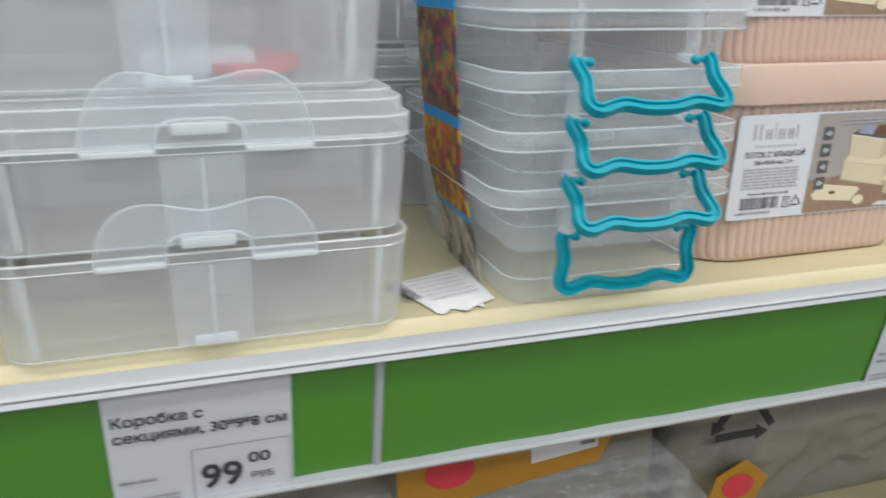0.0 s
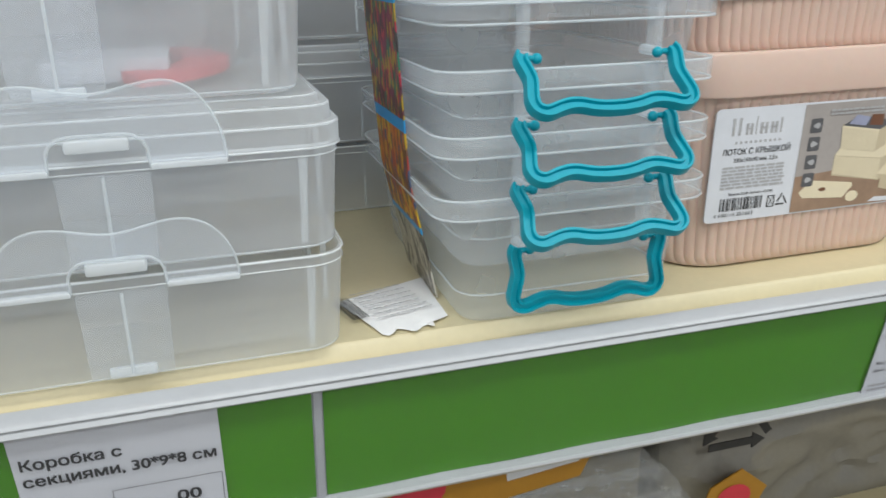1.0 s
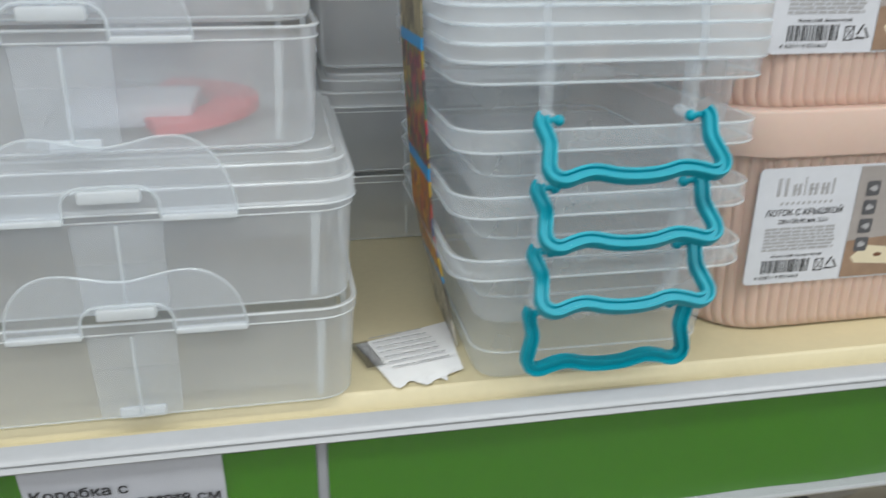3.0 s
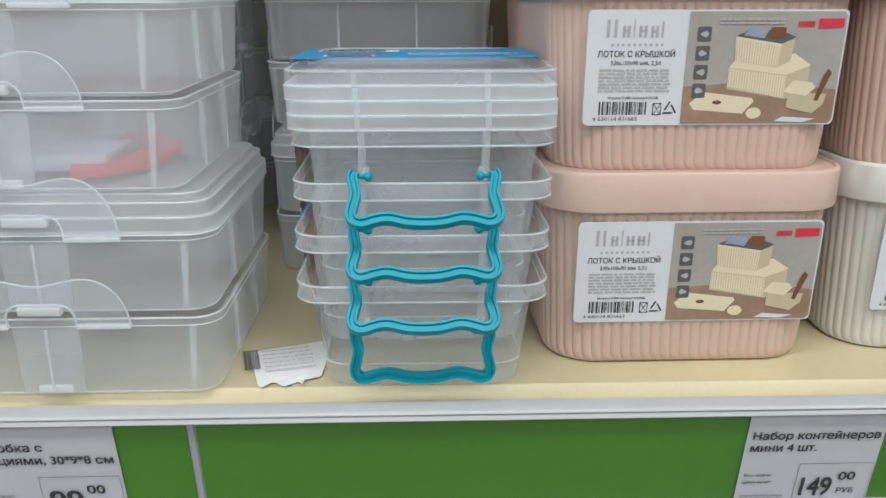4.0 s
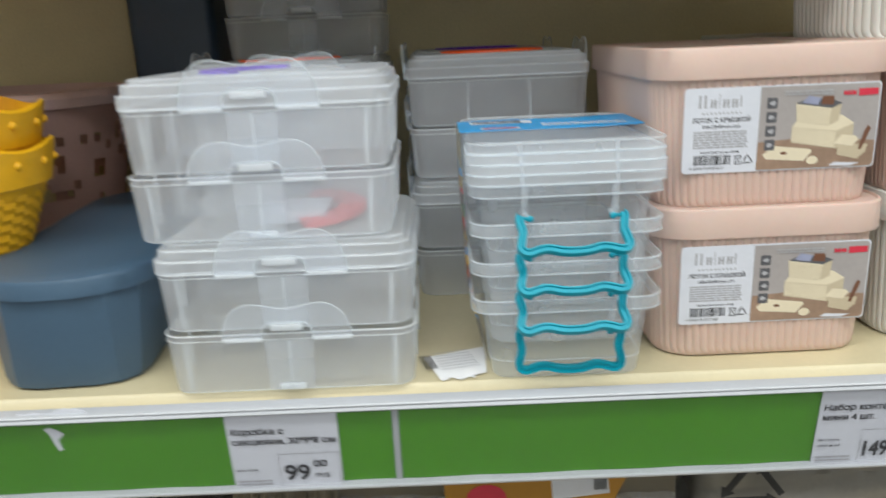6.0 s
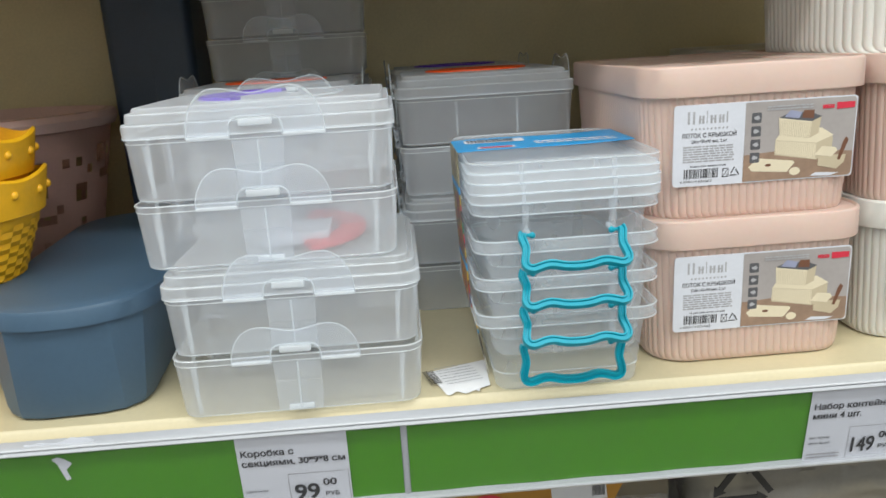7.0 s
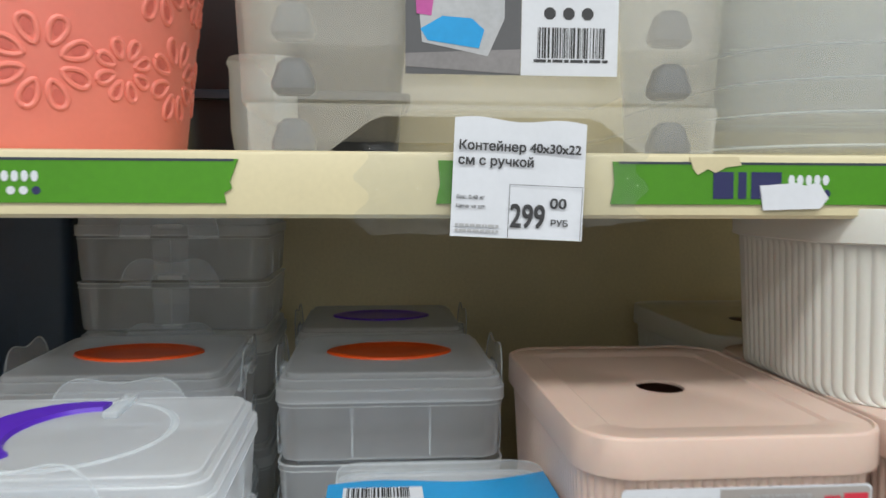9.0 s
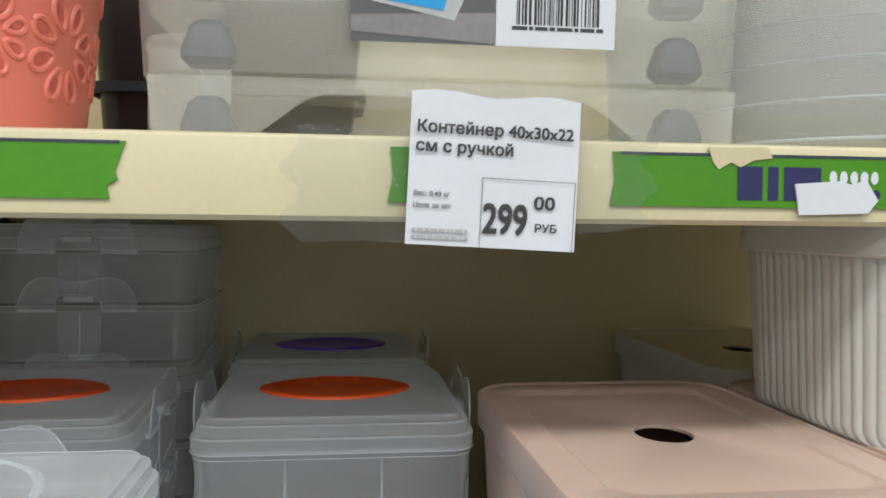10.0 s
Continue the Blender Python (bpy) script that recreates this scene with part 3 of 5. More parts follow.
# ---- mini containers with teal handles ----


def handle_path():
    """Half outline of the handle: pin, arm, rounded corner, wavy bar."""
    pts = [(-0.0305, 0.0005), (-0.0315, -0.002), (-0.0305, -0.007), (-0.0300, -0.011), (-0.0312, -0.0165), (-0.0318, -0.0200), (-0.0310, -0.0228), (-0.0288, -0.0243), (-0.0262, -0.0244), (-0.0225, -0.0232), (-0.0180, -0.0222), (-0.0140, -0.0224), (-0.0095, -0.0236), (-0.0050, -0.0243), (0.0, -0.0245)]
    return pts + [(-x, z) for x, z in pts[-2::-1]]


def smooth_path(pts, steps=4):
    out = []
    for i in range(len(pts) - 1):
        p = [Vector(pts[max(0, min(len(pts) - 1, i + j))]) for j in (-1, 0, 1, 2)]
        for k in range(steps):
            f = k / steps
            out.append(0.5 * ((2 * p[1]) + (p[2] - p[0]) * f + (2 * p[0] - 5 * p[1] + 4 * p[2] - p[3]) * f * f + (3 * p[1] - p[0] - 3 * p[2] + p[3]) * f ** 3))
    return out + [Vector(pts[-1])]


def handle_mesh():
    path = smooth_path(handle_path())
    prof = [(-0.0025, -0.0015), (-0.0022, -0.0024), (-0.0012, -0.0024), (-0.0008, -0.0011), (0.0008, -0.0011), (0.0012, -0.0024), (0.0022, -0.0024), (0.0025, -0.0015), (0.0025, 0.0016), (-0.0025, 0.0016)]
    rings = []
    for k, p in enumerate(path):
        d = (path[min(k + 1, len(path) - 1)] - path[max(k - 1, 0)]).normalized()
        rings.append([(p.x - d.y * o, y, p.y + d.x * o) for o, y in prof])
    return loft(bmesh.new(), rings)


CX, CF = 0.112, 0.004   # middle of the stack, and the front of its rims
CD = 0.156              # depth of a rim


def mini_container(m, swing, label):
    c = thing("mini_container", label, "storage box", m, "mini containers")
    t = 0.0008
    bm = sections([(0.091, 0.131, 0.009, 0.0004), (0.0945, 0.1345, 0.011, 0.0018), (0.0955, 0.1355, 0.012, 0.004), (0.1065, 0.1445, 0.013, 0.0485), (0.1180, 0.1550, 0.014, 0.0488), (0.1190, 0.1560, 0.014, 0.0482),
                   (0.1192, 0.1562, 0.014, 0.0560), (0.1165, 0.1535, 0.013, 0.0566), (0.1160, 0.1530, 0.013, 0.0500)], 5, caps=(True, False))
    body = part("body", bm, CLEAR, c)
    bm = bmesh.new()
    for z in (0.0484, 0.0562):
        sections([(0.1190, 0.1560, 0.014, z - 0.0005), (0.1199, 0.1569, 0.0143, z), (0.1190, 0.1560, 0.014, z + 0.0005), (0.1180, 0.1550, 0.0135, z)], 5, bm, True)
    part("rim_bead", bm, CLEAREDGE, body, "whitish bead along the rim")
    for sx in (-1, 1):
        part("lug", block(bmesh.new(), sx * 0.0275 - 0.0016, sx * 0.0275 + 0.0016, -0.0795, -0.0722, 0.034, 0.0566, 0.0005), CLEAR, body)
        part("boss", tube(bmesh.new(), [(sx * 0.0262, -0.0826, 0.0362), (sx * 0.0262, -0.0700, 0.0362)], 0.0020, 10), CLEAREDGE, body)
    bm = bmesh.new()
    sections([(0.0972, 0.1370, 0.012, 0.0125), (0.0980, 0.1378, 0.012, 0.0130), (0.0972, 0.1370, 0.012, 0.0135), (0.0960, 0.1360, 0.012, 0.0130)], 5, bm, True)
    part("step_line", bm, CLEAREDGE, body)
    h = part("handle", handle_mesh(), TEAL, c, "teal plastic swing handle", pose(0, -0.0826, 0.0372, swing))
    for sx in (-1, 1):
        bm = bmesh.new()
        tube(bm, [(sx * 0.0295, 0, -0.0008), (sx * 0.0255, 0.0002, -0.0010)], 0.0011, 10)
        bmesh.ops.create_uvsphere(bm, u_segments=12, v_segments=8, radius=0.0021, matrix=Matrix.Translation((sx * 0.0248, 0.0004, -0.0010)))
        part("pin", bm, TEAL, h)
    return c


for k in range(4):
    mini_container(pose(CX, CF + CD / 2 + 0.0004 * k, S + 0.0243 * k, 0, 0, 0.3 * k - 0.3), -1 if k == 0 else -46 + k, "clear plastic mini container with teal swing handle" + (", nested in another" if k else " on the shelf"))
for k in range(4):
    lid = thing("container_lid", "clear plastic container lid stacked on the nested containers", "container lid", pose(CX + 0.0004 * (k % 2), CF + CD / 2, S + 0.1283 + 0.0064 * k, 0, 0, 0.4 - 0.3 * k), "container lids")
    w, d = 0.1215 - 0.0012 * (k == 3), 0.158
    bm = sections([(w, d, 0.015, 0.0), (w + 0.0006, d + 0.0006, 0.015, 0.0060), (w - 0.002, d - 0.002, 0.015, 0.0070), (w - 0.010, d - 0.010, 0.013, 0.0072), (w - 0.012, d - 0.012, 0.012, 0.0062)], 5, caps=(False, True))
    body = part("lid_body", bm, CLEAR if k == 3 else LIDFROST, lid)
    bm = bmesh.new()
    for z in (0.0004, 0.0064):
        sections([(w, d, 0.015, z - 0.0005), (w + 0.0010, d + 0.0010, 0.0153, z), (w, d, 0.015, z + 0.0005), (w - 0.001, d - 0.001, 0.0145, z)], 5, bm, True)
    part("lid_bead", bm, CLEAREDGE, body, "whitish bead along the edge")
    for sx in (-1, 1):
        part("lug", block(bmesh.new(), sx * 0.0285 - 0.0014, sx * 0.0285 + 0.0014, -d / 2 - 0.0012, -d / 2 + 0.0006, 0.0, 0.0066, 0.0004), CLEAR, body)

# printed card sleeve round the set
LIDTOP = S + 0.1283 + 0.0064 * 3 + 0.0072
sleeve = thing("card_sleeve", "printed card sleeve with blue bands wrapped round the containers", "packaging sleeve")
side = [(0.0495, LIDTOP + 0.0012), (0.0492, 1.1500), (0.0495, 1.1165), (0.0525, 1.048), (0.0590, S + 0.020), (0.0625, S + 0.001)]


def side_x(z):
    for (xa, za), (xb, zb) in zip(side, side[1:]):
        if z >= zb:
            return xa + (xb - xa) * (za - z) / (za - zb)
    return side[-1][0]


def clip_print(name, dark, hues, scale):
    """A print of many small coloured things."""
    m, t, b = nodes_of(name)
    co = t.nodes.new("ShaderNodeTexCoord")
    vo = t.nodes.new("ShaderNodeTexVoronoi")
    vo.inputs["Scale"].default_value = scale
    mp = t.nodes.new("ShaderNodeMapping")
    mp.inputs["Scale"].default_value, mp.inputs["Rotation"].default_value = (1, 1.8, 0.7), (0.6, 0, 0)
    t.links.new(co.outputs["Object"], mp.inputs[0])
    t.links.new(mp.outputs[0], vo.inputs["Vector"])
    ramp = t.nodes.new("ShaderNodeValToRGB")
    ramp.color_ramp.interpolation = "CONSTANT"
    for k, c in enumerate((dark, *hues)):
        e = ramp.color_ramp.elements[k] if k < 2 else ramp.color_ramp.elements.new(k / (len(hues) + 1))
        e.position, e.color = k / (len(hues) + 1), (*c, 1)
    sep = t.nodes.new("ShaderNodeSeparateColor")
    t.links.new(vo.outputs["Color"], sep.inputs[0])
    t.links.new(sep.outputs[0], ramp.inputs[0])
    t.links.new(ramp.outputs[0], b.inputs["Base Color"])
    b.inputs["Roughness"].default_value = 0.35
    return m


P1 = clip_print("photo_print_buttons", (0.10, 0.08, 0.05), ((0.30, 0.25, 0.14), (0.45, 0.40, 0.25), (0.20, 0.17, 0.08)), 150)
P2 = clip_print("photo_print_clips", (0.10, 0.01, 0.03), ((0.50, 0.03, 0.06), (0.03, 0.18, 0.10), (0.45, 0.30, 0.02), (0.22, 0.02, 0.08), (0.05, 0.04, 0.04)), 240)
P3 = clip_print("photo_print_pins", (0.30, 0.10, 0.01), ((0.65, 0.40, 0.02), (0.60, 0.18, 0.01), (0.06, 0.08, 0.16), (0.42, 0.04, 0.02), (0.16, 0.05, 0.01)), 240)
P4 = clip_print("photo_print_zips", (0.06, 0.05, 0.04), ((0.35, 0.32, 0.26), (0.15, 0.13, 0.10), (0.5, 0.47, 0.40)), 200)
zs = [LIDTOP + 0.001, 1.1275, 1.1225, 1.0755, 1.0700, 1.0285, 1.0255, S + 0.0010]
for k, (mat_, lab) in enumerate(((P1, "printed photo of buttons"), (SKY, "blue band"), (P2, "printed photo of coloured clips"), (SKY, "blue band"), (P3, "printed photo of yellow pins"), (SKY, "blue band"), (P4, "printed photo of zips"))):
    bm = bmesh.new()
    za, zb = zs[k], zs[k + 1]
    rows = [za - (za - zb) * j / 4 for j in range(5)]
    loft(bm, [[(side_x(z) - 0.0010, y0, z), (side_x(z) - 0.0010, y1, z), (side_x(z) - 0.0003, y1, z), (side_x(z) - 0.0003, y0, z)] for z in rows for f in (((1.1545 - z) / 0.16),) for y0, y1 in ((0.056 - 0.010 * f, 0.118 - 0.022 * f),)])
    part("side_panel", bm, mat_, sleeve, lab)
bm = bmesh.new()
n = 24
rows = []
for k in range(n + 1):
    f = k / n
    x = 0.0488 + 0.1235 * f
    w = 0.006 * math.sin(f * 6.0 + 0.6)
    rows.append([(x, 0.056 + 0.012 * f + w * 0.4, LIDTOP + 0.0006), (x, 0.116 + 0.016 * f + w, LIDTOP + 0.0006), (x, 0.116 + 0.016 * f + w, LIDTOP + 0.0012), (x, 0.056 + 0.012 * f + w * 0.4, LIDTOP + 0.0012)])
top = part("top_panel", loft(bm, rows), SKY, sleeve, "blue printed band")
flatten = Matrix.Translation((0.0575, 0.103, LIDTOP + 0.0014)) @ pose(0, 0, 0, -90, 0, 0)
part("barcode_patch", rect(bmesh.new(), 0, 0.043, -0.008, 0.010), PAPER, sleeve, "white patch", flatten @ pose(0, 0, 0))
print_part("barcode", barcode(bmesh.new(), 0.002, 0.036, -0.006, 0.009, random.Random(3), -0.0002), INK, sleeve, "black bar code", flatten)
part("brand_shape", rect(bmesh.new(), 0.006, 0.032, -0.040, -0.030), PAPER, sleeve, "small white and red maker's mark", flatten)
part("brand_bar", rect(bmesh.new(), 0.008, 0.030, -0.038, -0.033, -0.0003), REDINK, sleeve, "", flatten)
bm = bmesh.new()
bars(bm, 0.048, 0.105, -0.030, -0.012, random.Random(8), 2)
print_part("sleeve_print", bm, PAPER, sleeve, "small white print", flatten)

# paper label lying on the shelf beside the containers
bm = bmesh.new()
n = 14
rows = []
for k in range(n + 1):
    f = k / n
    a = Vector((0.018, 0.056)).lerp(Vector((0.030, 0.0165)), f)
    b = Vector((0.062, 0.073)).lerp(Vector((0.060 - 0.008 * (f > 0.9), 0.0165)), f)
    rows.append([(a.x + (b.x - a.x) * j / 10, a.y + (b.y - a.y) * j / 10 - 0.003 * math.sin(j * 1.3) * (f > 0.95), S + 0.0006 + 0.0010 * abs(math.sin(j * 0.8 + f * 3)) * f) for j in range(11)])
vs = [[bm.verts.new(p) for p in r] for r in rows]
for a, b in zip(vs, vs[1:]):
    for j in range(10):
        bm.faces.new((a[j], b[j], b[j + 1], a[j + 1]))
slip = single("paper_slip", bm, surface("white_slip_paper", (0.86, 0.86, 0.87), 0.6, vary=0.04, bump=0), "torn white printed paper slip lying on the shelf", "paper slip")
lay = Matrix.Translation((0.030, 0.027, S + 0.0022)) @ pose(0, 0, 0, -90, 0, 0) @ pose(0, 0, 0, 0, -14, 0)
print_part("slip_print", bars(bmesh.new(), 0.002, 0.028, 0.0, 0.034, random.Random(5), 7, 0.0, 0.80), PALEINK, slip, "small grey print", lay)
print_part("slip_barcode", barcode(bmesh.new(), -0.008, 0.0, 0.006, 0.030, random.Random(6)), INK, slip, "black bar code", lay)

# ---- ribbed storage boxes ----
LABEL_W, LABEL_H, LABEL_SPLIT = 0.1228, 0.0540, 0.0475
TAUPE = surface("photo_taupe", (0.36, 0.33, 0.32), 0.35, vary=0.1, scale=30, bump=0)
TABLE = surface("photo_wood", (0.30, 0.20, 0.14), 0.35, vary=0.2, scale=60, bump=0)
BEIGE = surface("photo_beige", (0.70, 0.62, 0.46), 0.35, vary=0.06, bump=0)
BEIGEDARK = surface("photo_beige_shade", (0.52, 0.44, 0.31), 0.35, vary=0.06, bump=0)
SLATE = surface("photo_slate", (0.10, 0.10, 0.11), 0.35, vary=0.06, bump=0)
LILAC = surface("photo_lilac", (0.30, 0.32, 0.45), 0.35, vary=0.2, bump=0)
BROWN = surface("photo_brown", (0.16, 0.07, 0.04), 0.35, vary=0.1, bump=0)


def box_label(parent, m):
    """The printed label: white panel with print, and a product photo."""
    W, H, P = LABEL_W, LABEL_H, LABEL_SPLIT
    r = 0.0025
    out = [(x + W / 2, z + H / 2) for x, z in rr(W, H, r, 4)]
    lab = part("label", plate(bmesh.new(), out, -0.0003, 0.0003), PAPER, parent, "white and grey printed paper label", m)
    bm = bmesh.new()
    for k, (x, w, h) in enumerate(((0.0, 0.0055, 0.0085), (0.0062, 0.0036, 0.0056), (0.0105, 0.0013, 0.0088), (0.0126, 0.0040, 0.0056), (0.0173, 0.0036, 0.0056), (0.0215, 0.0022, 0.0075))):
        for j in range(2 if w > 0.003 else 1):
            rect(bm, 0.009 + x * 1.2 + j * w * 0.62, 0.009 + x * 1.2 + j * w * 0.62 + min(w * 0.45, 0.0014), 0.0415, 0.0415 + h * 0.95, -0.0005)
        if w > 0.003 and k:
            rect(bm, 0.009 + x * 1.2, 0.009 + x * 1.2 + w, 0.0440, 0.0447, -0.0005)
    print_part("brand_mark", bm, PALEINK, lab, "grey maker's mark")
    bm = bmesh.new()
    for k in range(10):
        rect(bm, 0.0115 + k * 0.0026, 0.0126 + k * 0.0026, 0.0375, 0.0387, -0.0005)
    print_part("brand_dots", bm, PALEINK, lab)
    lettering("ЛОТОК С КРЫШКОЙ", 0.0029, GREYINK, lab, pose(P / 2, -0.0005, 0.0325), 0.012, "CENTER", 0.92)
    lettering("230x150x90 мм, 2,5л", 0.0021, GREYINK, lab, pose(P / 2, -0.0005, 0.0288), 0.004, "CENTER", 0.92)
    print_part("small_print", bars(bmesh.new(), 0.0065, 0.0410, 0.0158, 0.0272, random.Random(2), 7, -0.0005, 0.38), PALEINK, lab, "grey small print")
    lettering("Модель 32388  Артикул 4332388", 0.0012, GREYINK, lab, pose(P / 2, -0.0005, 0.0128), 0.012, "CENTER")
    print_part("barcode", barcode(bmesh.new(), 0.0075, 0.0305, 0.0052, 0.0115, random.Random(11), -0.0005), INK, lab, "black bar code")
    lettering("4 630114 831663", 0.0018, INK, lab, pose(0.0048, -0.0005, 0.0024), 0.0, squeeze=1.25)
    bm = bmesh.new()
    for a, b in (((0.0335, 0.0050), (0.0378, 0.0050)), ((0.0335, 0.0105), (0.0378, 0.0105))):
        rect(bm, a[0], b[0], a[1], a[1] + 0.0004, -0.0005)
    for x in (0.0335, 0.0374):
        rect(bm, x, x + 0.0004, 0.0050, 0.0109, -0.0005)
    flat(bm, [(0.0336, 0.0052), (0.0340, 0.0052), (0.0376, 0.0107), (0.0372, 0.0107)], -0.00055)
    flat(bm, [(0.0376, 0.0052), (0.0340, 0.0107), (0.0336, 0.0107), (0.0372, 0.0052)], -0.0006)
    for k in range(3):
        p, q = Vector((0.0418, 0.0078)), radians(90 + 120 * k)
        u, v = Vector((math.cos(q), math.sin(q))) * 0.0036, Vector((math.cos(q + 2.094), math.sin(q + 2.094))) * 0.0036
        n = (v - u).normalized().orthogonal() * 0.0004
        flat(bm, [tuple(p + u - n), tuple(p + u + n), tuple(p + u.lerp(v, 0.75) + n), tuple(p + u.lerp(v, 0.75) - n)], -0.0005)
    print_part("care_marks", bm, GREYINK, lab)
    # product photo
    x0 = P
    e = 0.0008
    bm = bmesh.new()
    out2 = [(x0, e), (W - r, e), (W - e, r), (W - e, H - r), (W - r, H - e), (x0, H - e)]
    photo = part("photo", flat(bm, out2, -0.0005), TAUPE, lab, "product photo on a grey ground")
    part("photo_table", flat(bmesh.new(), [(x0, e), (W - r, e), (W - e, r), (W - e, 0.017), (x0 + 0.035, 0.021), (x0, 0.0185)], -0.00058), TABLE, photo, "brown table in the photo")

    def shape(pts, mat_, y, nm="photo_shape"):
        part(nm, flat(bmesh.new(), [(x0 + a, b) for a, b in pts], y), mat_, photo)

    shape([(0.021, 0.0175), (0.050, 0.0125), (0.060, 0.020), (0.060, 0.0275), (0.052, 0.0325), (0.021, 0.0275)], BEIGEDARK, -0.00066)
    shape([(0.021, 0.0275), (0.049, 0.0240), (0.0605, 0.0285), (0.052, 0.0340), (0.024, 0.0320)], BEIGE, -0.00072)
    shape([(0.021, 0.0185), (0.049, 0.0130), (0.0490, 0.0235), (0.021, 0.0272)], BEIGE, -0.00074)
    shape([(0.0235, 0.0305), (0.044, 0.0275), (0.050, 0.0305), (0.051, 0.0415), (0.0225, 0.0425)], BEIGEDARK, -0.00078)
    shape([(0.0235, 0.0305), (0.044, 0.0278), (0.0448, 0.0385), (0.0225, 0.0420)], BEIGE, -0.00082)
    shape([(0.0225, 0.0420), (0.0448, 0.0385), (0.0515, 0.0415), (0.044, 0.0445), (0.030, 0.0455)], SLATE, -0.00084)
    shape([(0.026, 0.0425), (0.036, 0.0410), (0.038, 0.0450), (0.030, 0.0468)], LILAC, -0.00088)
    shape([(0.038, 0.0412), (0.046, 0.0405), (0.046, 0.0460), (0.039, 0.0462)], BROWN, -0.00088)
    shape([(0.0035, 0.0105), (0.006, 0.0075), (0.030, 0.0055), (0.0350, 0.0115), (0.034, 0.0130), (0.010, 0.0160)], BEIGE, -0.00066)
    shape([(0.017 + 0.0022 * math.cos(k * 0.63), 0.0110 + 0.0010 * math.sin(k * 0.63)) for k in range(10)], BROWN, -0.00072)
    shape([(0.0355 + 0.0038 * math.cos(k * 0.63), 0.0058 + 0.0028 * math.sin(k * 0.63)) for k in range(10)], BEIGE, -0.00072)
    shape([(0.051, 0.0085), (0.064, 0.0055), (0.0690, 0.0100), (0.0700, 0.0150), (0.051, 0.0155)], BEIGEDARK, -0.00086)
    shape([(0.0485, 0.0160), (0.053, 0.0215), (0.062, 0.0205), (0.064, 0.0180), (0.060, 0.0140)], BEIGE, -0.00090)
    shape([(0.064, 0.0120), (0.066, 0.0115), (0.0710, 0.0250), (0.0690, 0.0270), (0.067, 0.0230)], BROWN, -0.00092)
    shape([(0.046, 0.0018), (0.060, 0.0012), (0.066, 0.0030), (0.050, 0.0040)], PAPER, -0.0007)
    bm = bmesh.new()
    for (ax, az), (bx, bz), (cx, cz), (ex, ez), n, y in (((0.021, 0.0185), (0.049, 0.0130), (0.049, 0.0235), (0.021, 0.0272), 22, -0.00078), ((0.0235, 0.0305), (0.044, 0.0278), (0.0448, 0.0375), (0.0228, 0.0410), 17, -0.00086)):
        for k in range(n):
            f, g = (k + 0.25) / n, (k + 0.55) / n
            flat(bm, [(x0 + ax + (bx - ax) * f, az + (bz - az) * f), (x0 + ax + (bx - ax) * g, az + (bz - az) * g), (x0 + ex + (cx - ex) * g, ez + (cz - ez) * g), (x0 + ex + (cx - ex) * f, ez + (cz - ez) * f)], y)
    print_part("photo_ribs", bm, BEIGEDARK, photo)
    for k in range(4):
        z = 0.0430 - k * 0.0088
        tile = part("pictogram", flat(bmesh.new(), [(x0 + 0.0075 + a, z + b) for a, b in rr(0.0066, 0.0068, 0.0008, 2)], -0.0007), SLATE, photo, "small dark pictogram tile")
        part("pictogram_mark", flat(bmesh.new(), [(x0 + 0.0075 + 0.0021 * math.cos(a * 1.05 + k), z + 0.0018 * math.sin(a * 1.05 + k) * (1 if a % 2 else 0.55)) for a in range(6)], -0.0009), PALEINK, tile)
    print_part("photo_print", bars(bmesh.new(), x0 + 0.0145, x0 + 0.045, 0.0472, 0.0505, random.Random(7), 2, -0.0009, 0.4), PALEINK, photo, "small print")
    part("brand_block", flat(bmesh.new(), [(x0 + 0.061, 0.0455), (x0 + 0.0732, 0.0460), (x0 + 0.0732, 0.0500), (x0 + 0.061, 0.0500)], -0.0009), REDINK, photo, "red maker's mark")
    print_part("brand_letters", bars(bmesh.new(), x0 + 0.0515, x0 + 0.0600, 0.0462, 0.0490, random.Random(12), 1, -0.0009, 0.1), REDINK, photo)
    return lab


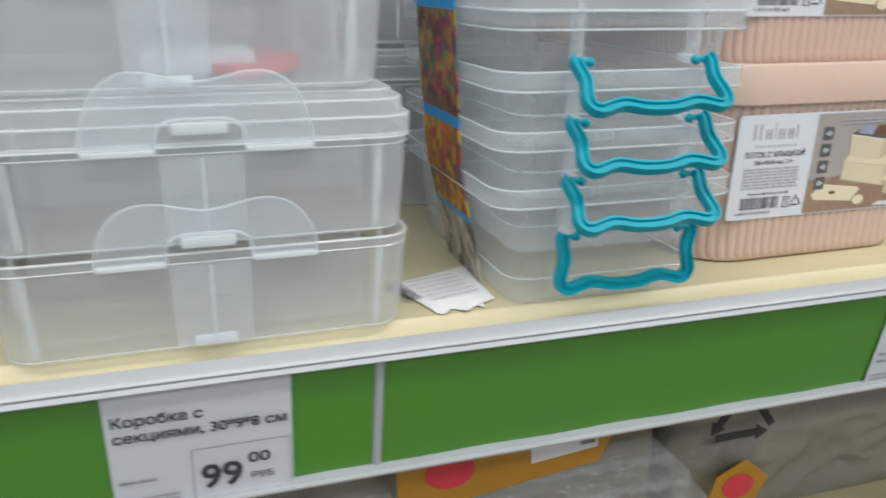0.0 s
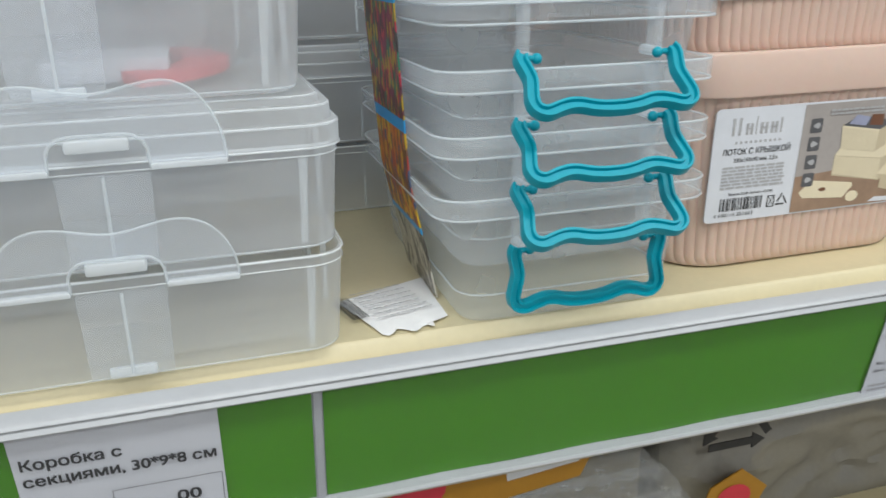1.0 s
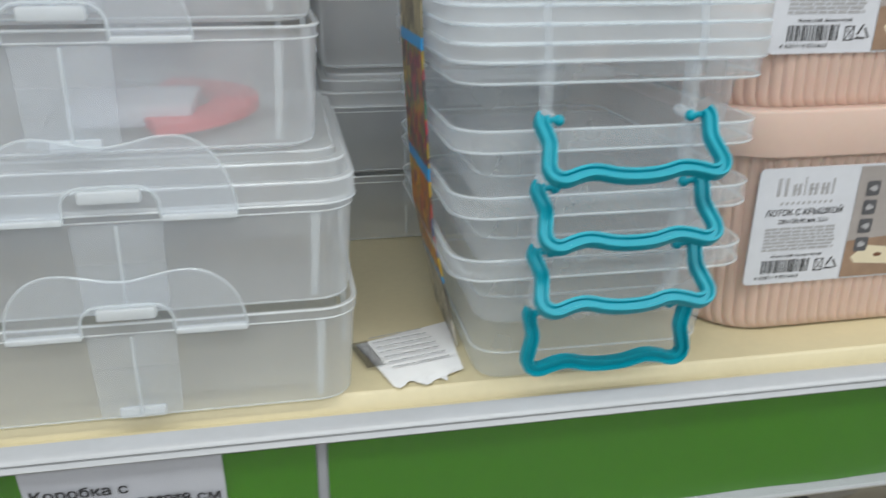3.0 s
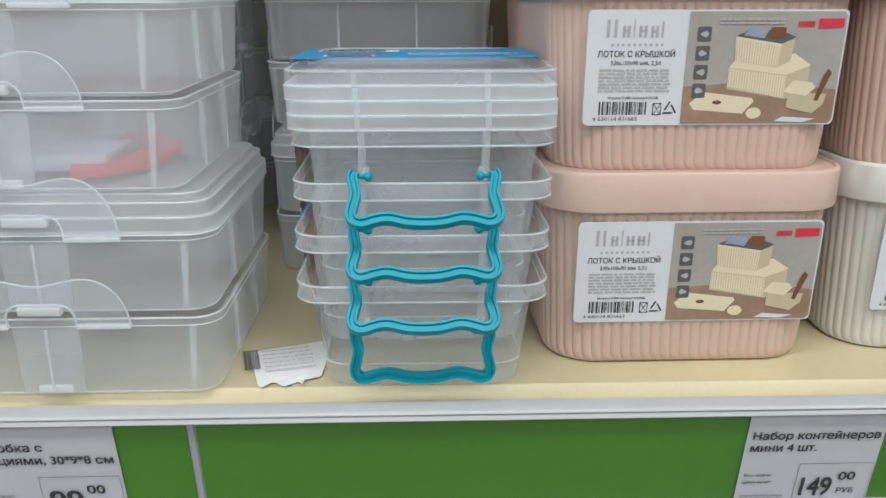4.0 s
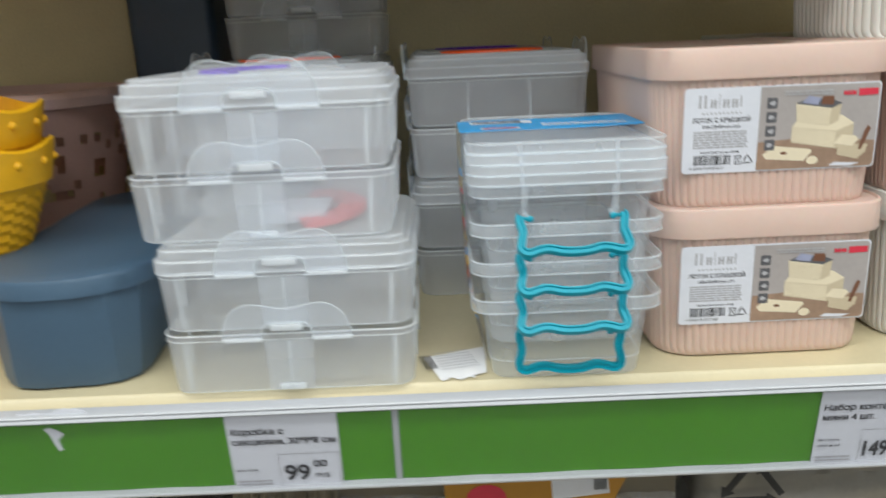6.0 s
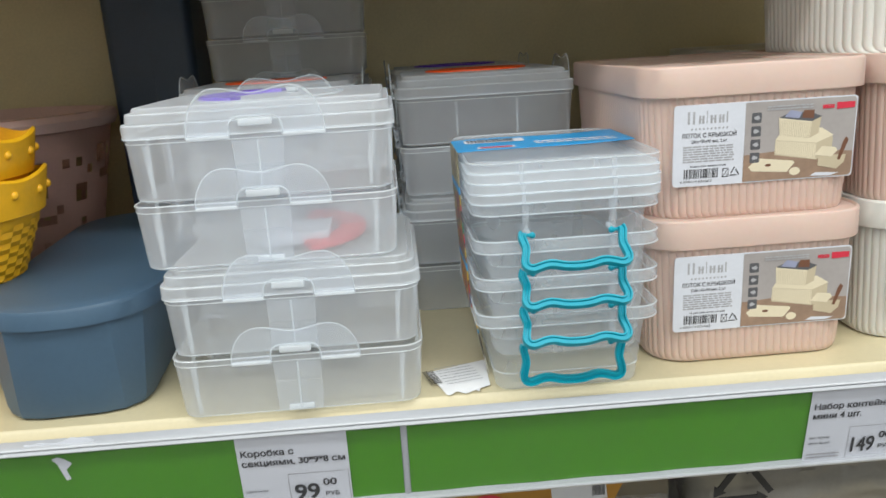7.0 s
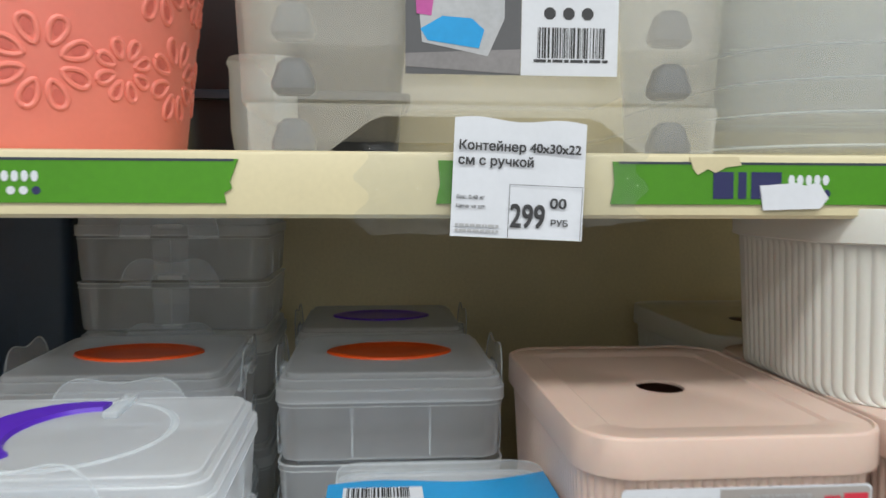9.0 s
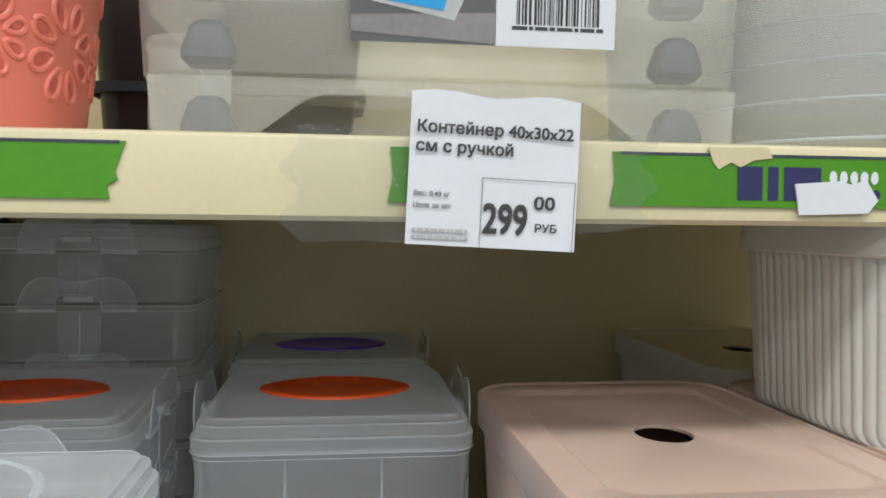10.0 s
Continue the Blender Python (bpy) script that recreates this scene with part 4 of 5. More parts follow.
def storage_box(material, label, m, labelled=True, w=0.156, d=0.236, h=0.1035, pitch=0.0056, r=0.029, lidded=True, amp=0.0011):
    b = thing("ribbed_storage_box", label, "storage box", m, "ribbed storage boxes")
    zl = h - 0.0195
    bm = bmesh.new()
    rows = [(w - 0.030, d - 0.030, r * 0.6, 0.0002, 0), (w - 0.019, d - 0.019, r * 0.85, 0.0010, 0.2), (w - 0.0155, d - 0.0155, r * 0.95, 0.0030, 0.7), (w - 0.014, d - 0.014, r, 0.0065, 1), (w - 0.0062, d - 0.0062, r + 0.002, zl - 0.004, 1), (w - 0.006, d - 0.006, r + 0.002, zl - 0.001, 0.3), (w - 0.006, d - 0.006, r + 0.002, zl + 0.004, 0.0)]
    ribs = round((2 * (w + d) - 8 * r + 2 * math.pi * r) / pitch)

    def outline(ww, dd, rad, a):
        per = sum((Vector(p) - Vector(q)).length for p, q in zip(rr(ww, dd, rad, 8), rr(ww, dd, rad, 8)[1:] + rr(ww, dd, rad, 8)[:1]))
        return fluted(ww, dd, rad, per / ribs, amp * a)

    rings = [[(x, y, z) for x, y in outline(ww, dd, rad, a)] for ww, dd, rad, z, a in rows]
    rings += [[(x, y, z) for x, y in outline(ww - 0.003, dd - 0.003, rad, 0)] for ww, dd, rad, z in ((w - 0.006, d - 0.006, r, zl + 0.004), (w - 0.020, d - 0.020, r, 0.004))]
    part("body", loft(bm, rings), material, b)
    t = 0.0015
    if lidded:
        n = 8
        hole = [(0.0140 * math.cos(2 * math.pi * (k + 0.5) / (4 * (n + 1))), 0.0175 * math.sin(2 * math.pi * (k + 0.5) / (4 * (n + 1)))) for k in range(4 * (n + 1))]
        rows = [(w - 0.004, d - 0.004, r, zl), (w - 0.0005, d - 0.0005, r, zl - 0.0002), (w, d, r, zl + 0.001), (w, d, r, h - 0.0016), (w - 0.0010, d - 0.0010, r, h - 0.0005), (w - 0.0030, d - 0.0030, r - 0.001, h), (w - 0.0042, d - 0.0042, r - 0.002, h - 0.0001), (w - 0.0056, d - 0.0056, r - 0.002, h - 0.0014), (w - 0.040, d - 0.044, r - 0.014, h - 0.0016), (w - 0.044, d - 0.049, r - 0.016, h - 0.0030), (w - 0.052, d - 0.060, r - 0.018, h - 0.0031)]
        rings = [[(x, y, z) for x, y in rr(ww, dd, rad, n)] for ww, dd, rad, z in rows]
        rings += [[(x * f, y * f, h - dz) for x, y in hole] for f, dz in ((1.08, 0.0031), (1.0, 0.0036), (1.0, 0.0052), (1.10, 0.0054))]
        rings += [[(x, y, z) for x, y in rr(ww, dd, rad, n)] for ww, dd, rad, z in ((w - 0.008, d - 0.008, r - 0.002, h - 0.0075), (w - 0.004, d - 0.004, r, h - 0.0095))]
        part("lid", loft(bmesh.new(), rings, loop=True), material, b)
    else:
        part("rim", sections([(w - 0.004, d - 0.004, r, zl), (w, d, r, zl + 0.001), (w, d, r, h - 0.0015), (w - 0.001, d - 0.001, r, h), (w - 0.003, d - 0.003, r, h), (w - 0.0035, d - 0.0035, r, zl)], 12, loop=True), material, b)
    if labelled:
        slope = math.degrees(math.atan2(0.0039, zl - 0.01))
        box_label(b, pose(-LABEL_W / 2 + 0.0022, -d / 2 + 0.0056, 0.0247, slope))
    return b


PX, PY = 0.2470, 0.1480
PLAB = "ribbed pink storage box with lid and printed label"
storage_box(PINK, PLAB + " on the shelf", pose(PX, PY, S, 0, 0, 0.5))
storage_box(PINK, PLAB + ", stacked on another", pose(PX + 0.0012, PY + 0.0062, S + 0.1000, 0, 0, 0.3))
storage_box(WHITE, "ribbed off-white plastic storage box with lid and printed label", pose(PX + 0.163, PY + 0.012, S, 0, 0, -0.5))
storage_box(PINK, "ribbed pink storage box with printed label on a white one", pose(PX + 0.1615, PY + 0.009, S + 0.1000, 0, 0, 0))
storage_box(WHITE, "large ribbed white plastic tub stacked on a pink box", pose(0.4450, 0.165, S + 0.2015, 0, 0, 0), False, 0.250, 0.200, 0.1080, 0.0078, 0.060, False, 0.0014)
for k in range(2):
    storage_box(IVORY, "ribbed greyish storage box with lid behind the pink ones", pose(0.425, 0.420, S + 0.1000 * k), False)

# ---- blue-grey box with rounded lid ----
blue = thing("oval_bread_box", "blue-grey plastic box with a rounded lid on the shelf", "storage box", pose(-0.2280, 0.1790, S, 0, 0, 4.0))
w, d = 0.121, 0.330
body = part("body", sections([(w - 0.036, d - 0.036, 0.022, 0.0002), (w - 0.027, d - 0.027, 0.028, 0.002), (w - 0.022, d - 0.022, 0.032, 0.008), (w - 0.006, d - 0.006, 0.050, 0.069), (w - 0.009, d - 0.009, 0.048, 0.069), (w - 0.026, d - 0.026, 0.028, 0.006)], 3), BLUEGREY, blue, "faceted blue-grey body")
body.data.set_sharp_from_angle(angle=radians(20))
part("lid", sections([(w - 0.004, d - 0.004, 0.054, 0.0665), (w, d, 0.056, 0.0665), (w + 0.0008, d + 0.0008, 0.056, 0.0765), (w - 0.001, d - 0.001, 0.056, 0.0788), (w - 0.008, d - 0.008, 0.052, 0.0800), (w - 0.030, d - 0.030, 0.040, 0.0804)], 12), BLUEGREY, blue)

# ---- yellow baskets ----
for k, (dx, dz, turn) in enumerate(((0.0, 0.0, 0), (-0.006, 0.0265, 4))):
    bsk = thing("yellow_basket", "yellow woven-look plastic basket with riveted rim" + (", nested in another" if k else " on the shelf"), "basket", pose(-0.404 + dx, 0.108, S + dz, 0, 0, turn), "yellow baskets")
    bm = bmesh.new()
    rings = []
    N = 120
    for j in range(34):
        f = j / 33
        z = 0.0005 + 0.128 * f
        rx = 0.100 + 0.050 * f
        ring = []
        for i in range(N):
            a = 2 * math.pi * i / N
            o = 0.0016 * math.sin(i * math.pi / 2 + (j % 2) * math.pi) * (0.05 < f < 0.95)
            ring.append(((rx + o) * math.cos(a), (rx * 0.67 + o) * math.sin(a), z))
        rings.append(ring)
    rings += [[(x * s, y * s, z) for x, y, z in rings[0]] if z0 else [(x * 0.97, y * 0.97, z) for x, y, z in rings[-1]] for s, z, z0 in ((0.95, 0.003, 1),)]
    part("body", loft(bm, rings[:-1] + [[(x * 0.965, y * 0.965, z) for x, y, z in rings[33]], [(x * 0.96, y * 0.96, 0.004) for x, y, z in rings[0]]]), YELLOW, bsk)
    bm = bmesh.new()
    rim = []
    for s, z0 in ((1.0, 0.126), (1.018, 0.127), (1.055, 0.154), (1.045, 0.156), (1.005, 0.129)):
        rim.append([(0.1505 * s * math.cos(2 * math.pi * i / N), 0.1008 * s * math.sin(2 * math.pi * i / N), z0 + (0.0028 * math.sin(i * 0.42 * 1.0) if z0 > 0.15 else 0)) for i in range(N)])
    part("rim", loft(bm, rim, loop=True), YELLOW, bsk, "smooth yellow wavy rim")
    for i in range(24):
        a = 2 * math.pi * i / 24
        bm = bmesh.new()
        bmesh.ops.create_uvsphere(bm, u_segments=10, v_segments=6, radius=0.0033)
        part("rivet", bm, YELLOW, bsk, "", pose(0.1560 * math.cos(a), 0.1045 * math.sin(a), 0.143))

# ---- dusty pink lace basket ----
lace = thing("lace_basket", "dusty pink plastic basket with a lace pattern", "basket", pose(-0.425, 0.405, S) @ Matrix.Diagonal((1, 1, 0.93, 1)))
bm = bmesh.new()
N, M = 90, 18
vs = []
for j in range(M + 1):
    f = j / M
    r = 0.095 + 0.033 * f
    vs.append([bm.verts.new((r * math.cos(2 * math.pi * i / N), r * math.sin(2 * math.pi * i / N), 0.001 + 0.175 * f)) for i in range(N)])
rng = random.Random(21)
for j in range(M):
    for i in range(N):
        hole = 2 < j < M - 2 and noise.noise((i * 0.55, j * 0.55, 3.0)) > 0.22
        if not hole:
            bm.faces.new((vs[j][i], vs[j][(i + 1) % N], vs[j + 1][(i + 1) % N], vs[j + 1][i]))
bm.faces.new(vs[0][::-1])
bmesh.ops.solidify(bm, geom=bm.faces[:], thickness=0.0018)
part("body", bm, DUSTY, lace, "openwork wall")
part("rim", loft(bmesh.new(), [[(r * math.cos(2 * math.pi * i / N), r * math.sin(2 * math.pi * i / N), z) for i in range(N)] for r, z in ((0.126, 0.176), (0.133, 0.177), (0.137, 0.187), (0.134, 0.193), (0.124, 0.194), (0.122, 0.180))], loop=True), DUSTY, lace, "smooth rim")

# ---- tall navy boxes standing on end ----
tall = thing("tall_navy_box", "dark navy plastic box standing on end at the back", "storage box", pose(-0.250, 0.488, S, 0, 0, 3))
part("body", sections([(0.082, 0.098, 0.008, 0.0002), (0.086, 0.102, 0.010, 0.003), (0.094, 0.112, 0.012, 0.312), (0.091, 0.108, 0.012, 0.315), (0.086, 0.100, 0.010, 0.315), (0.076, 0.090, 0.008, 0.006)], 5), NAVY, tall)
part("spine", block(bmesh.new(), -0.0008, 0.0008, -0.0545, -0.048, 0.004, 0.300, 0.0004), NAVY, tall)

# ---- upper shelf ----
coral = thing("coral_basket", "coral plastic basket with embossed openwork flowers", "basket", pose(-0.142, 0.204, U))
N = 96
R0, R1, HB = 0.0955, 0.118, 0.21


def coral_r(z):
    return R0 + (R1 - R0) * z / HB


part("body", loft(bmesh.new(), [[(r * math.cos(2 * math.pi * i / N), r * math.sin(2 * math.pi * i / N), z) for i in range(N)] for r, z in ((R0 - 0.006, 0.0003), (R0 - 0.001, 0.001), (coral_r(0.004), 0.004), (coral_r(0.1), 0.1), (coral_r(HB - 0.02), HB - 0.02), (R1 + 0.004, HB - 0.018), (R1 + 0.004, HB), (R1 - 0.001, HB), (R1 - 0.002, HB - 0.02), (R0 - 0.003, 0.004))]), CORAL, coral)
# darker copy of the coral, paints the shade inside the flower slots
CORALSHADE = surface("coral_plastic_slot_shade", (0.62, 0.13, 0.10), 0.5, vary=0.08)


def flower(a0, z0, size, petals=8):
    """An embossed flower: raised petal rings on the wall, with flat patches between that paint the shade of slots."""
    bm, slots = bmesh.new(), bmesh.new()

    def on(u, v, lift):
        z = z0 + v
        r = coral_r(z) + lift
        a = a0 + u / coral_r(z0)
        return (r * math.cos(a), r * math.sin(a), z)

    for k in range(petals):
        q = 2 * math.pi * k / petals + 0.39
        c, s = math.cos(q), math.sin(q)
        loop_, inner = [], []
        for i in range(14):
            b = 2 * math.pi * i / 14
            du, dv = size * (0.70 + 0.30 * math.cos(b)), size * (0.17 + 0.05 * math.cos(b)) * math.sin(b)
            loop_.append((du * c - dv * s, du * s + dv * c))
            du, dv = size * (0.74 + 0.16 * math.cos(b)), size * 0.085 * math.sin(b)
            inner.append((du * c - dv * s, du * s + dv * c))
        pts = [on(u, v, -0.0004) for u, v in loop_]
        tube(bm, pts + pts[:1], 0.0017, 8)
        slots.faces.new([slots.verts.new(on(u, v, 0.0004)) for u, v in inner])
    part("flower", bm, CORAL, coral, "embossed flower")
    print_part("flower_slot_shade", slots, CORALSHADE, coral, "small slots painted on as darker shade")


for k in range(9):
    a = radians(-112 + (k - 1) * 40 * 0.62)
    flower(a, 0.046, 0.025 if k % 2 else 0.0175)
    flower(a + radians(12), 0.100, 0.0175 if k % 2 else 0.025)
    flower(a, 0.152, 0.0165)

roller = thing("rolling_container", "nested frosted plastic containers with grey castors and a printed label", "storage container", pose(0.1375, 0.278, U))
w, d = 0.276, 0.300
for k in range(2):
    lift = 0.030 * k
    sh = 1.0 - 0.012 * k
    body = part("body", sections([(w * sh - 0.006, d * sh - 0.006, 0.020, 0.0265 + lift), (w * sh, d * sh, 0.024, 0.0300 + lift), (w * sh + 0.018, d * sh + 0.018, 0.026, 0.20 + 0.01 * k), (w * sh + 0.014, d * sh + 0.014, 0.024, 0.20 + 0.01 * k)], 6, caps=(True, False)), MILK, roller)
# legs with the wide cut-out between them
bm = bmesh.new()
out = [(-0.1295, 0.0004), (-0.090, 0.0004), (-0.066, 0.0185), (-0.058, 0.0215), (0.058, 0.0215), (0.066, 0.0185), (0.090, 0.0004), (0.1295, 0.0004), (0.1325, 0.028), (-0.1325, 0.028)]
part("foot_skirt", plate(bm, out, -d / 2 + 0.001, -d / 2 + 0.003), MILKTHIN, roller, "cut-out foot of frosted plastic")
for sx in (-1, 1):
    part("side_skirt", block(bmesh.new(), sx * 0.1312 - 0.001, sx * 0.1312 + 0.001, -d / 2 + 0.004, d / 2 - 0.004, 0.0004, 0.028), MILKTHIN, roller)
    for k in range(3):
        bm = sections([(0.018, 0.012, 0.004, 0.0), (0.024, 0.018, 0.006, 0.003), (0.0245, 0.018, 0.006, 0.0070), (0.021, 0.016, 0.006, 0.0120), (0.018, 0.014, 0.005, 0.0170), (0.011, 0.010, 0.004, 0.0200)], 4)
        part("castor", bm, DARKGREY, roller, "dark grey castor", pose(sx * 0.1080, -d / 2 + (0.0140 if k == 0 else 0.0150), 0.0005 if k == 0 else 0.0035 + 0.0305 * k))
LM = pose(-0.0460, -d / 2 - 0.0045, 0.0440, 3)
lab = part("label", plate(bmesh.new(), [(0.0635, 0), (0.1175, 0), (0.1175, 0.085), (0.0635, 0.085)], -0.0003, 0.0003), PAPER, roller, "white printed label", LM)
print_part("barcode", barcode(bmesh.new(), 0.0725, 0.110, 0.0095, 0.0260, random.Random(14), -0.0005), INK, lab, "black bar code")
print_part("barcode_digits", bars(bmesh.new(), 0.0705, 0.112, 0.0070, 0.0090, random.Random(15), 1, -0.0005, 0.2), GREYINK, lab)
bm = bmesh.new()
for k in range(3):
    flat(bm, [(0.0790 + k * 0.0105 + 0.0035 * math.cos(a * 0.785 + 0.39), 0.0335 + 0.0035 * math.sin(a * 0.785 + 0.39)) for a in range(8)], -0.0005)
print_part("care_marks", bm, GREYINK, lab)
print_part("small_print", bars(bmesh.new(), 0.0675, 0.114, 0.042, 0.080, random.Random(16), 12, -0.0005), GREYINK, lab)
photo = part("photo", plate(bmesh.new(), [(0, 0), (0.0632, 0), (0.0632, 0.085), (0, 0.085)], -0.0003, 0.0003), SLATE, roller, "dark product photo", LM)
PH1 = surface("photo_grey", (0.22, 0.21, 0.22), 0.35, vary=0.2, bump=0)
PH2 = surface("photo_pale_grey", (0.42, 0.43, 0.46), 0.35, vary=0.2, bump=0)
part("photo_floor", flat(bmesh.new(), [(0, 0.004), (0.063, 0.0005), (0.063, 0.014), (0, 0.011)], -0.0005), PH1, photo)
part("photo_box", flat(bmesh.new(), [(0.009, 0.017), (0.045, 0.010), (0.054, 0.030), (0.054, 0.070), (0.004, 0.070)], -0.0006), PH2, photo)
part("photo_patch", flat(bmesh.new(), [(0.008, 0.024), (0.012, 0.018), (0.040, 0.014), (0.043, 0.024), (0.036, 0.030), (0.020, 0.031)], -0.0008), SKY, photo)
part("photo_toy", flat(bmesh.new(), [(0.006, 0.032), (0.014, 0.031), (0.016, 0.046), (0.005, 0.048)], -0.0008), surface("photo_magenta", (0.45, 0.08, 0.30), 0.35, vary=0.2, bump=0), photo)

for k in range(4):
    f = 0.0185 * k
    tub = thing("grey_clear_tub", "grey clear plastic tub" + (" nested in others" if k else " standing on the upper shelf"), "storage container", pose(0.4420, 0.252, U + f), "nested tubs")
    part("body", sections([(0.318, 0.294, 0.075, 0.0003), (0.326, 0.302, 0.080, 0.004), (0.340, 0.316, 0.085, 0.14), (0.337, 0.313, 0.084, 0.14)], 12, caps=(True, False)), SMOKE, tub)
    part("edge_bead", sections([(0.327, 0.303, 0.0805, 0.0055), (0.3285, 0.3045, 0.081, 0.0062), (0.3275, 0.3035, 0.081, 0.0070), (0.325, 0.301, 0.080, 0.0062)], 12, loop=True), CLEAREDGE, tub)

crate = thing("black_crate", "black plastic crate at the back of the upper shelf", "storage container", pose(0.0, 0.475, U))
part("body", sections([(0.18, 0.10, 0.015, 0.0003), (0.19, 0.11, 0.018, 0.004), (0.21, 0.13, 0.02, 0.16), (0.205, 0.125, 0.02, 0.16), (0.185, 0.105, 0.016, 0.006)], 5), BLACK, crate)
part("rim", sections([(0.206, 0.126, 0.02, 0.062), (0.214, 0.134, 0.022, 0.063), (0.214, 0.134, 0.022, 0.070), (0.206, 0.126, 0.02, 0.071)], 5, loop=True), DARKGREY, crate)
jar = thing("glass_jar", "small greenish clear jar behind the basket", "jar", pose(-0.012, 0.330, U))
part("body", loft(bmesh.new(), [[(r * math.cos(2 * math.pi * i / 28), r * math.sin(2 * math.pi * i / 28), z) for i in range(28)] for r, z in ((0.016, 0.0003), (0.022, 0.004), (0.026, 0.03), (0.027, 0.075), (0.029, 0.08), (0.0275, 0.084), (0.0255, 0.08), (0.0245, 0.03), (0.019, 0.006))]), CLEAREDGE, jar)

# ---- lower shelf ----
LS = 0.765
DEEP = pose(-0.0156, 0.085, LS) @ Matrix.Diagonal((1.13, 1, 1.06, 1))
rng = random.Random(31)


def soft_pack(x0, x1, y0, y1, z0, z1, rough, seed):
    """A cushion-like pack whose skin is crumpled in folds and fine creases."""
    rows = []
    nz = 30
    base = [Vector(p) for p in rr(x1 - x0, y1 - y0, 0.018, 6)]
    ring0 = []
    for a, b in zip(base, base[1:] + base[:1]):
        steps = max(1, round((b - a).length / 0.004))
        ring0 += [a.lerp(b, k / steps) for k in range(steps)]
    for j in range(nz + 9):
        f = min(j / nz, 1.0)
        s = 1.0 - 0.035 * max(0, 1 - f / 0.10) - 0.06 * max(0, (f - 0.88) / 0.12) ** 2 - 0.09 * max(0, j - nz)
        ring = []
        for p in ring0:
            q = Vector((p.x * 16, p.y * 16 + seed * 7.3, f * (z1 - z0) * 22))
            crease = 0.30 - abs(noise.noise(q * 2.3 + Vector((0, 0, 4)))) * 1.0 + 0.35 * (0.3 - abs(noise.noise(q * 5.5)))
            o = rough * (0.9 * noise.noise(q) + 0.5 * crease) * min(1, f * 8)
            n = p.normalized()
            ring.append(((x0 + x1) / 2 + p.x * s + n.x * o, (y0 + y1) / 2 + p.y * s + n.y * o, z0 + (z1 - z0) * f + (o * 0.7 if f > 0.8 else 0)))
        rows.append(ring)
    return loft(bmesh.new(), rows)


pack = thing("kraft_pack", "kraft paper storage covers packed in clear crinkled film", "packaged goods", DEEP)
part("board", block(bmesh.new(), -0.115, 0.205, 0.030, 0.300, 0.002, 0.118, 0.004), KRAFT, pack, "brown kraft board")
part("pleats", loft(bmesh.new(), [[(-0.112 + 0.075 * k / 30 * 1.0, 0.0265 - 0.004 * abs(math.sin(k * 0.9)), z) for k in range(31)] + [(-0.037 - 0.075 * k / 30, 0.0295, z) for k in range(31)] for z in (0.060, 0.090, 0.1185)]), KRAFT, pack, "pleated pale fabric seen through the film")
part("film", soft_pack(-0.125, 0.214, 0.012, 0.310, 0.0005, 0.121, 0.006, 1), FILM, pack, "clear crinkled film")
for k, (z0, z1) in enumerate(((0.078, 0.089), (0.061, 0.076), (0.042, 0.059))):
    bm = bmesh.new()
    n = 130
    rings = []
    for i in range(n + 1):
        x = -0.098 + 0.30 * i / n + 0.012 * k
        zc = (z0 + z1) / 2 - 0.010 * i / n + 0.0012 * noise.noise((x * 60, k, 0))
        hh = (z1 - z0) / 2 * (0.75 + 0.25 * noise.noise((x * 90, 5 + k, 1)))
        yy = 0.004 + 0.0035 * noise.noise((x * 160, 9 + k, 2)) - 0.004 * k
        rings.append([(x, yy + o, zc + hh * f) for o, f in ((0.020, -0.9), (0.004, -1), (0.0015 * noise.noise((x * 260, k, 7)), -0.45), (0.003, -0.1), (0.0018 * noise.noise((x * 240, k, 8)), 0.4), (0.005, 0.95), (0.024, 1.0))])
    # pale colour and patchy see-through paint glints on the folded edges
    part("film_edge", loft(bm, rings), clear_plastic("glint_speckled_film", (0.85, 0.86, 0.88), 0.78, 0.05, 0.05, 140, 0.20), pack, "folded film edge with whitish glints painted in")
lbl = part("shaded_amber_label", plate(bmesh.new(), [(0.040, 0.072), (0.152, 0.086), (0.168, 0.1195), (0.038, 0.1195)], -0.0010, -0.0004), AMBERSHADE, pack, "amber printed label")
